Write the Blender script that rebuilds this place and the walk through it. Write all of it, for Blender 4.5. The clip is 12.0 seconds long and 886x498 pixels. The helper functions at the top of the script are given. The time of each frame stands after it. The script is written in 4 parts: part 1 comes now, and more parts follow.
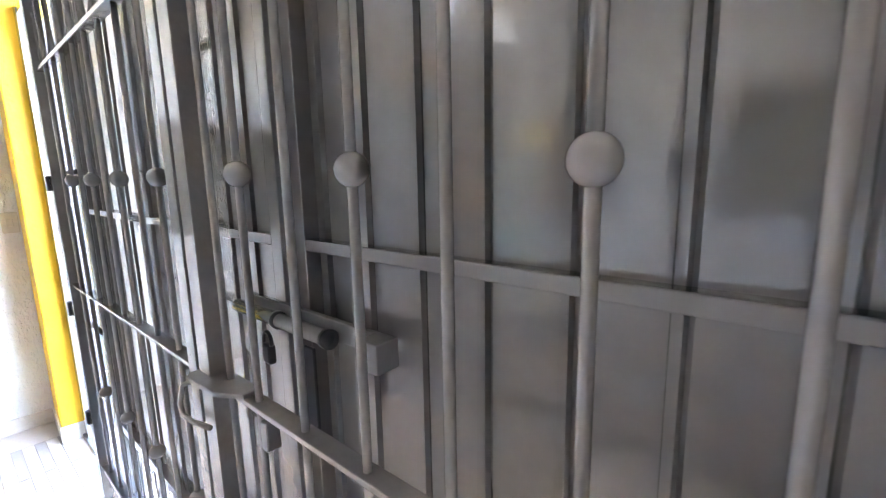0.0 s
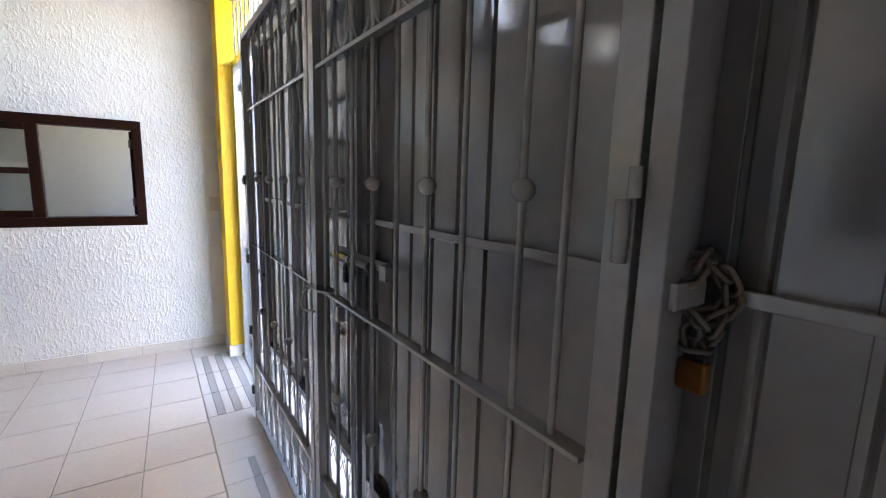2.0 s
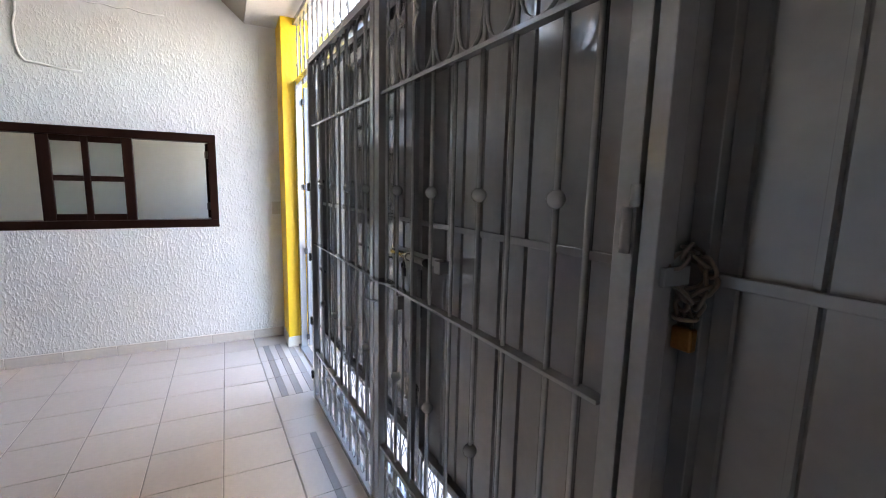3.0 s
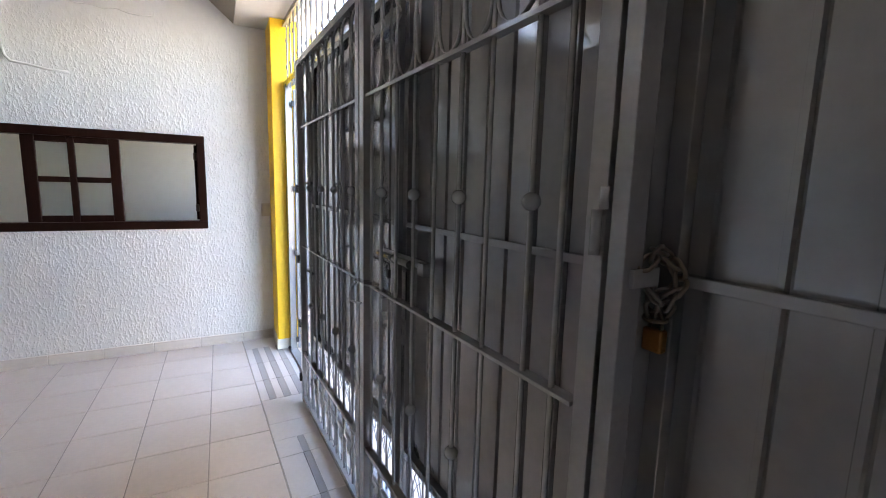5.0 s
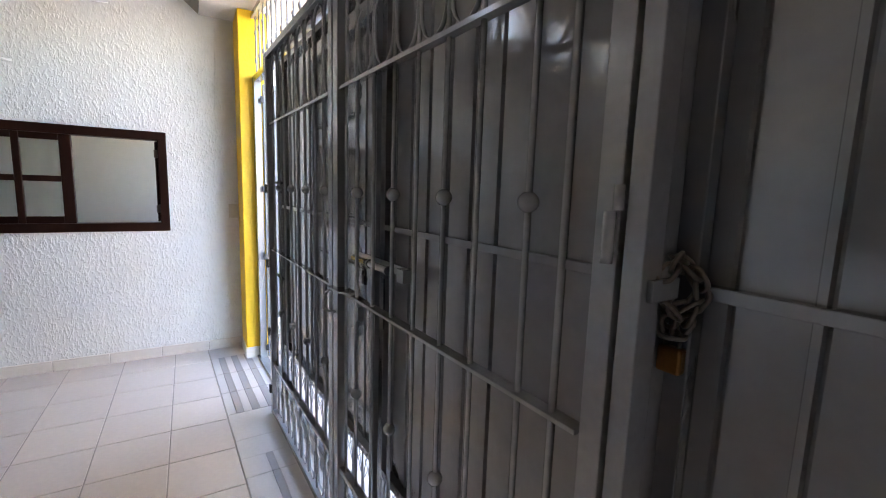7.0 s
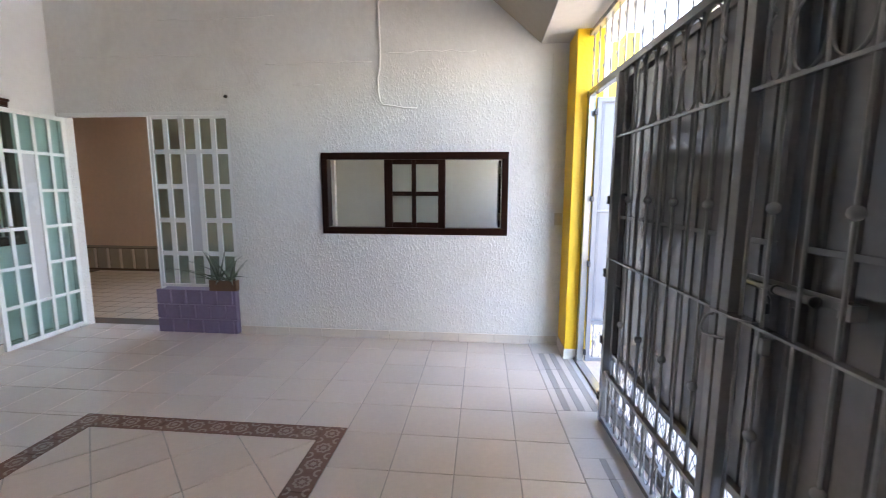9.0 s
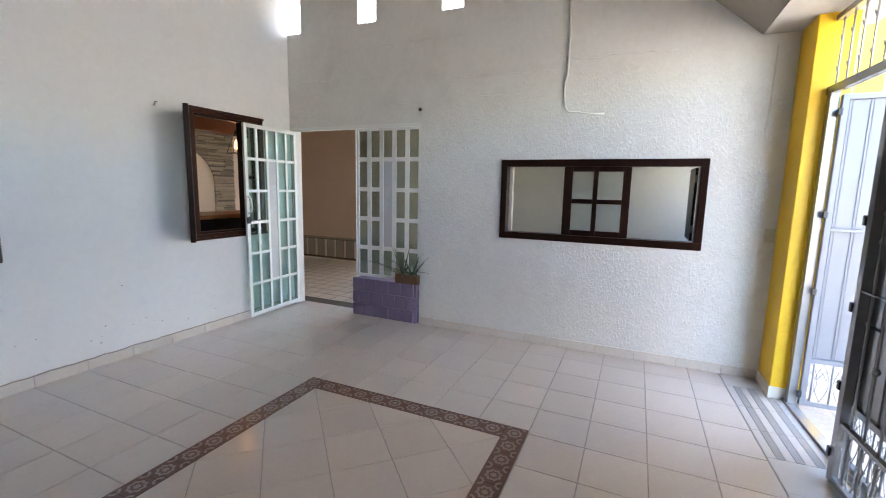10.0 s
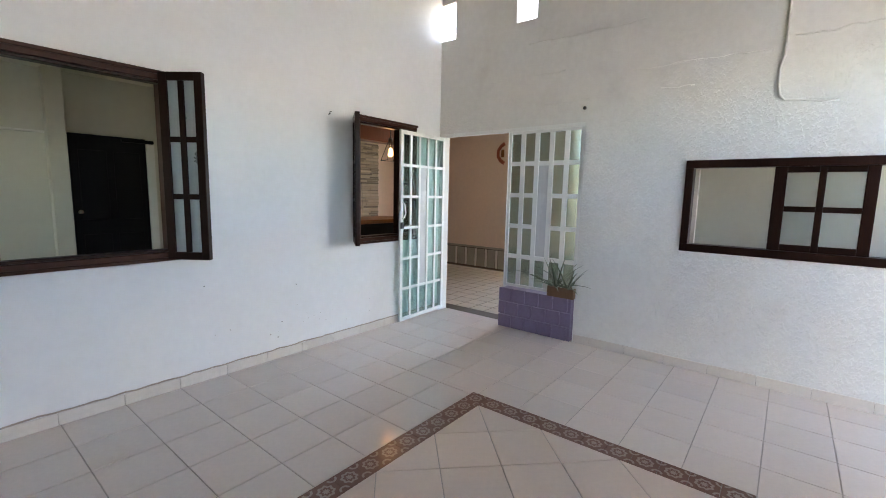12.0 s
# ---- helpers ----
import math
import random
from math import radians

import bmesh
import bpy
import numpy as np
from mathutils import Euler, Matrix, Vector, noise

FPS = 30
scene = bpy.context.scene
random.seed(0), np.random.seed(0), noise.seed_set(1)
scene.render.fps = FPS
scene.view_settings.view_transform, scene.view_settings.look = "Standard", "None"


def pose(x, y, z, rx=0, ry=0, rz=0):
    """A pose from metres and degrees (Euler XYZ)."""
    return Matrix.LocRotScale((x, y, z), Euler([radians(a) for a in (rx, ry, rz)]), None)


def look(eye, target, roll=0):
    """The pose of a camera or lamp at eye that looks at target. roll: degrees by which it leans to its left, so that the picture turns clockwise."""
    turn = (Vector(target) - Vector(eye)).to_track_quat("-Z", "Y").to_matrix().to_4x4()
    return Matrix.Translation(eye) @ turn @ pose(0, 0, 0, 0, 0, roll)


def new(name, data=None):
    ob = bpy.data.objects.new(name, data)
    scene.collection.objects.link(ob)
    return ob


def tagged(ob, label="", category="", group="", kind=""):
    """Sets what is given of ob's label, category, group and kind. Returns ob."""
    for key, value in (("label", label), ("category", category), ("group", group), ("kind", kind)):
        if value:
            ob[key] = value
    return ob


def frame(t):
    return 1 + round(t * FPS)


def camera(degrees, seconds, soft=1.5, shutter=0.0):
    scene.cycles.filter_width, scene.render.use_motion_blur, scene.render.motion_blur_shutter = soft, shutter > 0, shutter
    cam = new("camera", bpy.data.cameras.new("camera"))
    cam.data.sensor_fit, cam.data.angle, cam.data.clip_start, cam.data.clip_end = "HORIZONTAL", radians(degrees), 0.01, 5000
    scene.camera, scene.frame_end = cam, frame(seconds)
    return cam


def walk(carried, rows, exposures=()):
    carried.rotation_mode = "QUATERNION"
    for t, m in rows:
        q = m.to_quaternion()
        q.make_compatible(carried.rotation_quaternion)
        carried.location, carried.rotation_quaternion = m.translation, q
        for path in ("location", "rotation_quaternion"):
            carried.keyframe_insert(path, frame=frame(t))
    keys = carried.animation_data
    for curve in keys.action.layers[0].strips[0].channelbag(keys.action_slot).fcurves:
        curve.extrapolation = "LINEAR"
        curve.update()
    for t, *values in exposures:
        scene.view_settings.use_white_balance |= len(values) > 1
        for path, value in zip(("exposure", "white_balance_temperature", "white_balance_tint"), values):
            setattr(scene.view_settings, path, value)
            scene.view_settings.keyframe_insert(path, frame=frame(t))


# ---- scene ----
cam = camera(91.7, 12.0, 1.0, 0.12)
PATH = [
    (0, (0.166, -0.066, 1.358), (-1.177, 1.379, 1.026), -1.1),
    (0.5, (0.358, -0.163, 1.368), (-1.047, 1.224, 1.050), -0.7),
    (1, (0.553, -0.159, 1.371), (-1.041, 1.005, 1.048), 0.6),
    (1.5, (0.712, -0.156, 1.359), (-0.935, 0.936, 1.048), 1.3),
    (2, (0.789, -0.21, 1.374), (-0.891, 0.832, 1.07), 1.6),
    (2.5, (0.914, -0.342, 1.384), (-0.84, 0.569, 1.08), 1.3),
    (4.5, (0.982, -0.332, 1.392), (-0.794, 0.543, 1.108), 1.4),
    (5, (0.971, -0.311, 1.389), (-0.786, 0.603, 1.107), 1.5),
    (5.5, (0.967, -0.307, 1.392), (-0.777, 0.633, 1.114), 1.7),
    (6, (0.947, -0.288, 1.389), (-0.773, 0.695, 1.113), 1.8),
    (6.5, (0.925, -0.279, 1.382), (-0.774, 0.74, 1.113), 1.9),
    (8.3, (0.740, -0.287, 1.384), (-1.102, 0.444, 1.114), -0.3),
    (8.5, (0.751, -0.376, 1.401), (-1.179, 0.075, 1.129), -0.3),
    (8.7, (0.770, -0.467, 1.406), (-1.205, -0.321, 1.132), -0.4),
    (9, (0.822, -0.616, 1.415), (-1.15, -0.801, 1.142), 0.2),
    (9.2, (0.862, -0.705, 1.430), (-1.090, -1.035, 1.150), 0.3),
    (9.5, (0.9, -0.81, 1.442), (-1.009, -1.333, 1.159), 0.6),
    (10, (0.96, -0.902, 1.475), (-0.847, -1.71, 1.192), 1.2),
    (10.5, (1.028, -0.939, 1.476), (-0.643, -2.003, 1.205), 1.1),
    (11, (1.067, -1.002, 1.469), (-0.504, -2.213, 1.21), 1.2),
    (11.5, (1.036, -1.171, 1.436), (-0.511, -2.413, 1.186), 1.2),
    (12, (0.968, -1.41, 1.435), (-0.58, -2.65, 1.181), 1.2),
]
EXPOSURES = [(t, e, 7350, 15 if t < 10 else 11) for t, e in ((0.0, 6.15), (0.5, 5.6), (1.0, 5.0), (2.0, 4.7), (6.5, 4.55), (9.0, 4.55), (10.5, 4.55), (12.0, 4.74))]
walk(cam, [(t, look(eye, target, roll)) for t, eye, target, roll in PATH], EXPOSURES)

# exposure of the picture and the light of day
SUN_EL, SUN_AZ = 62.0, 200.0
world = bpy.data.worlds.new("sky")
scene.world = world
world.use_nodes = True
sky = world.node_tree.nodes.new("ShaderNodeTexSky")
sky.sky_type, sky.sun_disc = "NISHITA", False
sky.ozone_density = 3.0
sky.sun_elevation, sky.sun_rotation = radians(SUN_EL), radians(SUN_AZ)
world.node_tree.links.new(sky.outputs[0], world.node_tree.nodes["Background"].inputs[0])
world.node_tree.nodes["Background"].inputs[1].default_value = 0.15
sun = new("sun", bpy.data.lights.new("sun", "SUN"))
sun.data.energy, sun.data.angle, sun.data.color = 2.6, radians(0.5), (1.0, 0.95, 0.86)
sun_from = Vector((math.sin(radians(SUN_AZ)) * math.cos(radians(SUN_EL)), math.cos(radians(SUN_AZ)) * math.cos(radians(SUN_EL)), math.sin(radians(SUN_EL))))
sun.matrix_world = look(sun_from * 30, (0, 0, 0))

# ---- materials ----


def mat(name, color, rough=0.5, metal=0.0, vary=0.06, scale=6.0, bump=0.0, bump_scale=60.0, spec=0.5, dirt=0.0, dirt_color=(0.2, 0.17, 0.13), coat=0.0, per_piece=0.0, rough_vary=0.1, streak=0.0):
    """A painted, plastered or fired surface: colour that drifts at two scales, stains, fine relief."""
    m = bpy.data.materials.new(name)
    m.use_nodes = True
    t = m.node_tree
    n, lk = t.nodes, t.links
    p = n["Principled BSDF"]
    co = n.new("ShaderNodeTexCoord")
    big = n.new("ShaderNodeTexNoise")
    big.inputs["Scale"].default_value, big.inputs["Detail"].default_value = scale * 0.3, 6
    fine = n.new("ShaderNodeTexNoise")
    fine.inputs["Scale"].default_value, fine.inputs["Detail"].default_value = scale * 7, 5
    lk.new(co.outputs["Object"], big.inputs["Vector"])
    lk.new(co.outputs["Object"], fine.inputs["Vector"])
    add = n.new("ShaderNodeMath")
    add.operation = "ADD"
    lk.new(big.outputs[0], add.inputs[0])
    lk.new(fine.outputs[0], add.inputs[1])
    rng = n.new("ShaderNodeMapRange")
    rng.inputs["From Min"].default_value, rng.inputs["From Max"].default_value = 0.6, 1.4
    rng.inputs["To Min"].default_value, rng.inputs["To Max"].default_value = 1 - vary, 1 + vary
    lk.new(add.outputs[0], rng.inputs["Value"])
    out = rng.outputs[0]
    if per_piece:
        info = n.new("ShaderNodeObjectInfo")
        r2 = n.new("ShaderNodeMapRange")
        r2.inputs["To Min"].default_value, r2.inputs["To Max"].default_value = 1 - per_piece, 1 + per_piece
        lk.new(info.outputs["Random"], r2.inputs["Value"])
        mul = n.new("ShaderNodeMath")
        mul.operation = "MULTIPLY"
        lk.new(out, mul.inputs[0])
        lk.new(r2.outputs[0], mul.inputs[1])
        out = mul.outputs[0]
    tint = n.new("ShaderNodeVectorMath")
    tint.operation = "SCALE"
    tint.inputs[0].default_value = color
    lk.new(out, tint.inputs["Scale"])
    col = tint.outputs[0]
    if dirt:
        st = n.new("ShaderNodeTexNoise")
        st.inputs["Scale"].default_value, st.inputs["Detail"].default_value, st.inputs["Roughness"].default_value = 2.3, 9, 0.68
        lk.new(co.outputs["Object"], st.inputs["Vector"])
        ramp = n.new("ShaderNodeMapRange")
        ramp.inputs["From Min"].default_value, ramp.inputs["From Max"].default_value = 0.52, 0.8
        ramp.inputs["To Max"].default_value = dirt
        lk.new(st.outputs[0], ramp.inputs["Value"])
        mix = n.new("ShaderNodeMix")
        mix.data_type = "RGBA"
        mix.inputs["B"].default_value = (*dirt_color, 1)
        for s in mix.inputs:
            if s.name == "B" and s.type == "RGBA":
                s.default_value = (*dirt_color, 1)
            if s.name == "A" and s.type == "RGBA":
                lk.new(col, s)
        lk.new(ramp.outputs[0], mix.inputs[0])
        col = [o for o in mix.outputs if o.type == "RGBA"][0]
    lk.new(col, p.inputs["Base Color"])
    rr = n.new("ShaderNodeMapRange")
    rr.inputs["To Min"].default_value, rr.inputs["To Max"].default_value = max(0.02, rough - rough_vary), min(1, rough + rough_vary)
    lk.new(big.outputs[0], rr.inputs["Value"])
    lk.new(rr.outputs[0], p.inputs["Roughness"])
    p.inputs["Metallic"].default_value = metal
    p.inputs["Specular IOR Level"].default_value = spec
    p.inputs["Coat Weight"].default_value = coat
    p.inputs["Coat Roughness"].default_value = 0.12
    if bump:
        bn = n.new("ShaderNodeTexNoise")
        bn.inputs["Scale"].default_value, bn.inputs["Detail"].default_value = bump_scale, 3
        lk.new(co.outputs["Object"], bn.inputs["Vector"])
        b = n.new("ShaderNodeBump")
        b.inputs["Distance"].default_value, b.inputs["Strength"].default_value = bump, 1.0
        lk.new(bn.outputs[0], b.inputs["Height"])
        lk.new(b.outputs[0], p.inputs["Normal"])
        if streak:  # upright brush marks in the paint
            mp = n.new("ShaderNodeMapping")
            mp.inputs["Scale"].default_value = (150, 150, 5)
            lk.new(co.outputs["Object"], mp.inputs["Vector"])
            sn = n.new("ShaderNodeTexNoise")
            sn.inputs["Scale"].default_value, sn.inputs["Detail"].default_value = 1.0, 3
            lk.new(mp.outputs[0], sn.inputs["Vector"])
            b2 = n.new("ShaderNodeBump")
            b2.inputs["Distance"].default_value = streak
            lk.new(sn.outputs[0], b2.inputs["Height"])
            lk.new(b.outputs[0], b2.inputs["Normal"])
            lk.new(b2.outputs[0], p.inputs["Normal"])
    return m


def stucco(name, color, bump, dirt):
    """Trowelled plaster: raised blobs and runs over a flatter coat."""
    m = mat(name, color, rough=0.75, vary=0.05, scale=3.0, dirt=dirt, dirt_color=(0.42, 0.37, 0.3), spec=0.25)
    n, lk = m.node_tree.nodes, m.node_tree.links
    co = [x for x in n if x.type == "TEX_COORD"][0]
    st = n.new("ShaderNodeMapping")
    st.inputs["Scale"].default_value = (1, 1, 0.62)
    lk.new(co.outputs["Object"], st.inputs["Vector"])
    a = n.new("ShaderNodeTexNoise")
    a.inputs["Scale"].default_value, a.inputs["Detail"].default_value, a.inputs["Distortion"].default_value = 58, 3, 0.3
    lk.new(st.outputs[0], a.inputs["Vector"])
    c = n.new("ShaderNodeMapRange")
    c.interpolation_type = "SMOOTHSTEP"
    c.inputs["From Min"].default_value, c.inputs["From Max"].default_value = 0.42, 0.74
    lk.new(a.outputs[0], c.inputs["Value"])
    f = n.new("ShaderNodeTexNoise")
    f.inputs["Scale"].default_value, f.inputs["Detail"].default_value = 7, 4
    lk.new(co.outputs["Object"], f.inputs["Vector"])
    # the rough coat thins out to a floated one above the doors, along a ragged line
    sep = n.new("ShaderNodeSeparateXYZ")
    lk.new(co.outputs["Object"], sep.inputs[0])
    edge = n.new("ShaderNodeMath")
    edge.operation = "MULTIPLY_ADD"
    edge.inputs[1].default_value = 0.9
    lk.new(f.outputs[0], edge.inputs[0])
    lk.new(sep.outputs[2], edge.inputs[2])
    coat = n.new("ShaderNodeMapRange")
    coat.inputs["From Min"].default_value, coat.inputs["From Max"].default_value = 2.55, 3.05
    coat.inputs["To Min"].default_value, coat.inputs["To Max"].default_value = 0.8, 0.12
    lk.new(edge.outputs[0], coat.inputs["Value"])
    s = n.new("ShaderNodeMath")
    s.operation = "MULTIPLY_ADD"
    lk.new(c.outputs[0], s.inputs[0])
    lk.new(coat.outputs[0], s.inputs[1])
    lk.new(f.outputs[0], s.inputs[2])
    b = n.new("ShaderNodeBump")
    b.inputs["Distance"].default_value = bump
    lk.new(s.outputs[0], b.inputs["Height"])
    lk.new(b.outputs[0], n["Principled BSDF"].inputs["Normal"])
    return m


def wood(name, color, rough=0.35):
    m = mat(name, color, rough=rough, vary=0.2, scale=5, spec=0.14)
    n, lk = m.node_tree.nodes, m.node_tree.links
    co = [x for x in n if x.type == "TEX_COORD"][0]
    mp = n.new("ShaderNodeMapping")
    mp.inputs["Scale"].default_value = (30, 30, 2.2)
    lk.new(co.outputs["Object"], mp.inputs["Vector"])
    for x in n:
        if x.type == "TEX_NOISE":
            for old in list(x.inputs["Vector"].links):
                lk.remove(old)
            lk.new(mp.outputs[0], x.inputs["Vector"])
            x.inputs["Scale"].default_value = 0.8 if x.inputs["Scale"].default_value < 10 else 3.0
    return m


def glass(name, color=(0.9, 0.97, 0.95), rough=0.02):
    m = bpy.data.materials.new(name)
    m.use_nodes = True
    p = m.node_tree.nodes["Principled BSDF"]
    p.inputs["Base Color"].default_value = (*color, 1)
    p.inputs["Roughness"].default_value = rough
    p.inputs["Transmission Weight"].default_value = 1.0
    p.inputs["IOR"].default_value = 1.45
    return m


def glow(name, color, strength):
    m = bpy.data.materials.new(name)
    m.use_nodes = True
    p = m.node_tree.nodes["Principled BSDF"]
    p.inputs["Base Color"].default_value = (*color, 1)
    p.inputs["Emission Color"].default_value = (*color, 1)
    p.inputs["Emission Strength"].default_value = strength
    return m


def ornament_tile(name):
    """A brown border tile: a ringed rosette in the middle, lighter scrolls to the corners, dark edge bands."""
    m = mat(name, (0.2, 0.1, 0.07), rough=0.22, vary=0.12, scale=9, per_piece=0.05)
    n, lk = m.node_tree.nodes, m.node_tree.links
    co = [x for x in n if x.type == "TEX_COORD"][0]
    sep = n.new("ShaderNodeSeparateXYZ")
    lk.new(co.outputs["Object"], sep.inputs[0])

    def op(kind, a, b=None):
        o = n.new("ShaderNodeMath")
        o.operation = kind
        for i, v in enumerate((a, b)):
            if v is None:
                continue
            if isinstance(v, (int, float)):
                o.inputs[i].default_value = v
            else:
                lk.new(v, o.inputs[i])
        return o.outputs[0]

    ax, ay = op("ABSOLUTE", sep.outputs[0]), op("ABSOLUTE", sep.outputs[1])
    r = op("SQRT", op("ADD", op("MULTIPLY", ax, ax), op("MULTIPLY", ay, ay)))
    ang = op("ARCTAN2", sep.outputs[1], sep.outputs[0])
    petal = op("MULTIPLY", op("COSINE", op("MULTIPLY", ang, 8)), 0.004)
    ring = op("LESS_THAN", op("ABSOLUTE", op("SUBTRACT", op("ADD", r, petal), 0.036)), 0.007)
    core = op("LESS_THAN", op("ADD", r, petal), 0.016)
    corner = op("SQRT", op("ADD", op("POWER", op("SUBTRACT", 0.07, ax), 2), op("POWER", op("SUBTRACT", 0.056, ay), 2)))
    scroll = op("LESS_THAN", op("ABSOLUTE", op("SUBTRACT", corner, 0.022)), 0.006)
    inside = op("LESS_THAN", ay, 0.058)
    pat = op("MULTIPLY", op("MAXIMUM", op("MAXIMUM", ring, core), scroll), inside)
    base = [x for x in n if x.type == "VECT_MATH"][0].outputs[0]
    mix = n.new("ShaderNodeMix")
    mix.data_type = "RGBA"
    a = [s for s in mix.inputs if s.type == "RGBA"]
    lk.new(base, a[0])
    a[1].default_value = (0.36, 0.25, 0.2, 1)
    lk.new(pat, mix.inputs[0])
    lk.new([o for o in mix.outputs if o.type == "RGBA"][0], n["Principled BSDF"].inputs["Base Color"])
    return m


M_STUCCO = stucco("white_stucco", (0.75, 0.735, 0.70), 0.0039, 0.22)
M_WALL = mat("white_wall_paint", (0.80, 0.79, 0.77), rough=0.6, vary=0.03, scale=2.5, bump=0.0012, bump_scale=45, dirt=0.12, dirt_color=(0.5, 0.46, 0.4), spec=0.3)
# one plaster in two tones: this lit one for the soffit
M_SOFFIT = mat("lit_tone_plaster", (0.56, 0.53, 0.49), rough=0.85, vary=0.06, scale=2, bump=0.003, bump_scale=30)
# the same plaster, darker and warmer: shade and warm bounce put into the colour
M_SHADECEIL = mat("shade_toned_plaster", (0.38, 0.32, 0.25), rough=0.85, vary=0.06, scale=2, bump=0.003, bump_scale=30)
M_YELLOW = mat("yellow_wall_paint", (0.85, 0.50, 0.015), rough=0.5, vary=0.06, scale=4, bump=0.002, bump_scale=50, dirt=0.12, dirt_color=(0.4, 0.22, 0.03))
M_GATE = mat("grey_gate_enamel", (0.205, 0.204, 0.205), coat=0.6, rough=0.15, rough_vary=0.06, vary=0.10, scale=8, bump=0.0004, bump_scale=90, spec=0.8, dirt=0.2, dirt_color=(0.17, 0.15, 0.13))
M_SHEET = mat("grey_sheet_enamel", (0.130, 0.129, 0.128), coat=0.9, rough=0.10, rough_vary=0.05, streak=0.00012, vary=0.10, scale=4, bump=0.0005, bump_scale=9, spec=0.8, dirt=0.2, dirt_color=(0.19, 0.17, 0.15), per_piece=0.06)
M_TILE = mat("cream_floor_tile", (0.76, 0.64, 0.545), rough=0.16, vary=0.05, scale=5, per_piece=0.035, dirt=0.14, dirt_color=(0.42, 0.34, 0.27), spec=0.5)
M_INNER = mat("cream_inlay_tile", (0.75, 0.595, 0.475), rough=0.16, vary=0.05, scale=5, per_piece=0.03, dirt=0.12, dirt_color=(0.42, 0.34, 0.27))
M_GROUT = mat("floor_grout", (0.42, 0.35, 0.29), rough=0.9, vary=0.2, scale=8)
M_DARKGROUT = mat("brown_grout", (0.12, 0.085, 0.06), rough=0.9, vary=0.2, scale=8)
M_BORDER = ornament_tile("brown_border_tile")
M_SKIRT = mat("pale_skirting_tile", (0.68, 0.61, 0.54), rough=0.3, vary=0.05, scale=6, per_piece=0.04, dirt=0.15)
M_STRIPE = mat("grey_stripe_tile", (0.36, 0.315, 0.28), rough=0.3, vary=0.08, scale=9)
M_STONE = mat("pale_threshold_tile", (0.64, 0.56, 0.49), rough=0.3, vary=0.05, scale=7, per_piece=0.03, dirt=0.1)
M_WOOD = wood("dark_stained_wood", (0.019, 0.0066, 0.004), 0.36)
M_WOODFRAME = wood("red_brown_wood", (0.045, 0.016, 0.009), 0.36)
M_COUNTER = wood("warm_counter_wood", (0.20, 0.08, 0.028))
M_BEAM = wood("brown_beam_wood", (0.07, 0.024, 0.010))
M_WHITE = mat("white_iron_enamel", (0.80, 0.80, 0.77), rough=0.3, vary=0.04, scale=7, dirt=0.1, dirt_color=(0.5, 0.42, 0.33))
M_GLASS = glass("clear_glass", (0.86, 0.96, 0.93))
M_FROST = glass("frosted_glass", (0.8, 0.85, 0.84), 0.35)
M_GREENGLASS = glass("greenish_textured_glass", (0.42, 0.56, 0.53), 0.14)
M_DOORGLASS = glass("teal_tinted_glass", (0.58, 0.80, 0.75), 0.03)
M_MILK = mat("milky_glass", (0.52, 0.56, 0.56), rough=0.3, vary=0.12, scale=9, bump=0.001, bump_scale=150)
M_MILK.node_tree.nodes["Principled BSDF"].inputs["Transmission Weight"].default_value = 0.45
M_PANEL = mat("pale_opaque_pane", (0.58, 0.575, 0.58), rough=0.25, vary=0.03)
M_PALE = mat("pale_grey_enamel", (0.17, 0.175, 0.2), rough=0.35, vary=0.05, scale=5, dirt=0.1)
M_PURPLE = mat("purple_brick_paint", (0.20, 0.155, 0.245), rough=0.5, vary=0.1, scale=6, bump=0.002, bump_scale=60, dirt=0.2, dirt_color=(0.3, 0.25, 0.33))
M_LEAF = mat("aloe_leaf", (0.06, 0.085, 0.045), rough=0.5, vary=0.3, scale=9)
M_POT = wood("weathered_planter_wood", (0.16, 0.09, 0.05), 0.7)
M_SOIL = mat("soil", (0.05, 0.035, 0.025), rough=1, vary=0.4, scale=30)
M_PEACH = mat("peach_wall_paint", (0.72, 0.54, 0.41), rough=0.7, vary=0.05, scale=2.5, bump=0.001, dirt=0.1, dirt_color=(0.4, 0.28, 0.2))
M_DADO = mat("dado_tile", (0.38, 0.33, 0.26), rough=0.4, vary=0.25, scale=9, per_piece=0.2)
M_TERRA = mat("tan_floor_tile", (0.55, 0.44, 0.33), rough=0.3, vary=0.1, scale=6, per_piece=0.06)
# for the unseen end walls: a dark tone stands in for a dim end
M_SHADE = mat("shade_toned_end_wall", (0.20, 0.175, 0.15), rough=0.7, vary=0.06, scale=2, bump=0.001)
M_ROOM = mat("grey_white_room_paint", (0.66, 0.65, 0.58), rough=0.7, vary=0.03, scale=2)
M_OLIVE = mat("olive_grey_room_paint", (0.520, 0.507, 0.403), rough=0.7, vary=0.03, scale=2)
M_BLACK = mat("black_door_paint", (0.004, 0.004, 0.0045), rough=0.6, vary=0.1, spec=0.15)
M_STEEL = mat("worn_steel", (0.13, 0.11, 0.09), rough=0.4, metal=0.9, vary=0.25, scale=30, dirt=0.4, dirt_color=(0.16, 0.09, 0.05))
M_BRASS = mat("tarnished_brass", (0.24, 0.10, 0.024), rough=0.4, metal=0.8, vary=0.2, scale=40)
M_CHROME = mat("chrome", (0.7, 0.7, 0.7), rough=0.15, metal=1.0)
M_DARKMETAL = mat("dark_metal", (0.03, 0.03, 0.032), rough=0.4, metal=0.5)
M_CLAD = mat("split_stone", (0.30, 0.235, 0.16), rough=0.8, vary=0.25, scale=12, per_piece=0.55)
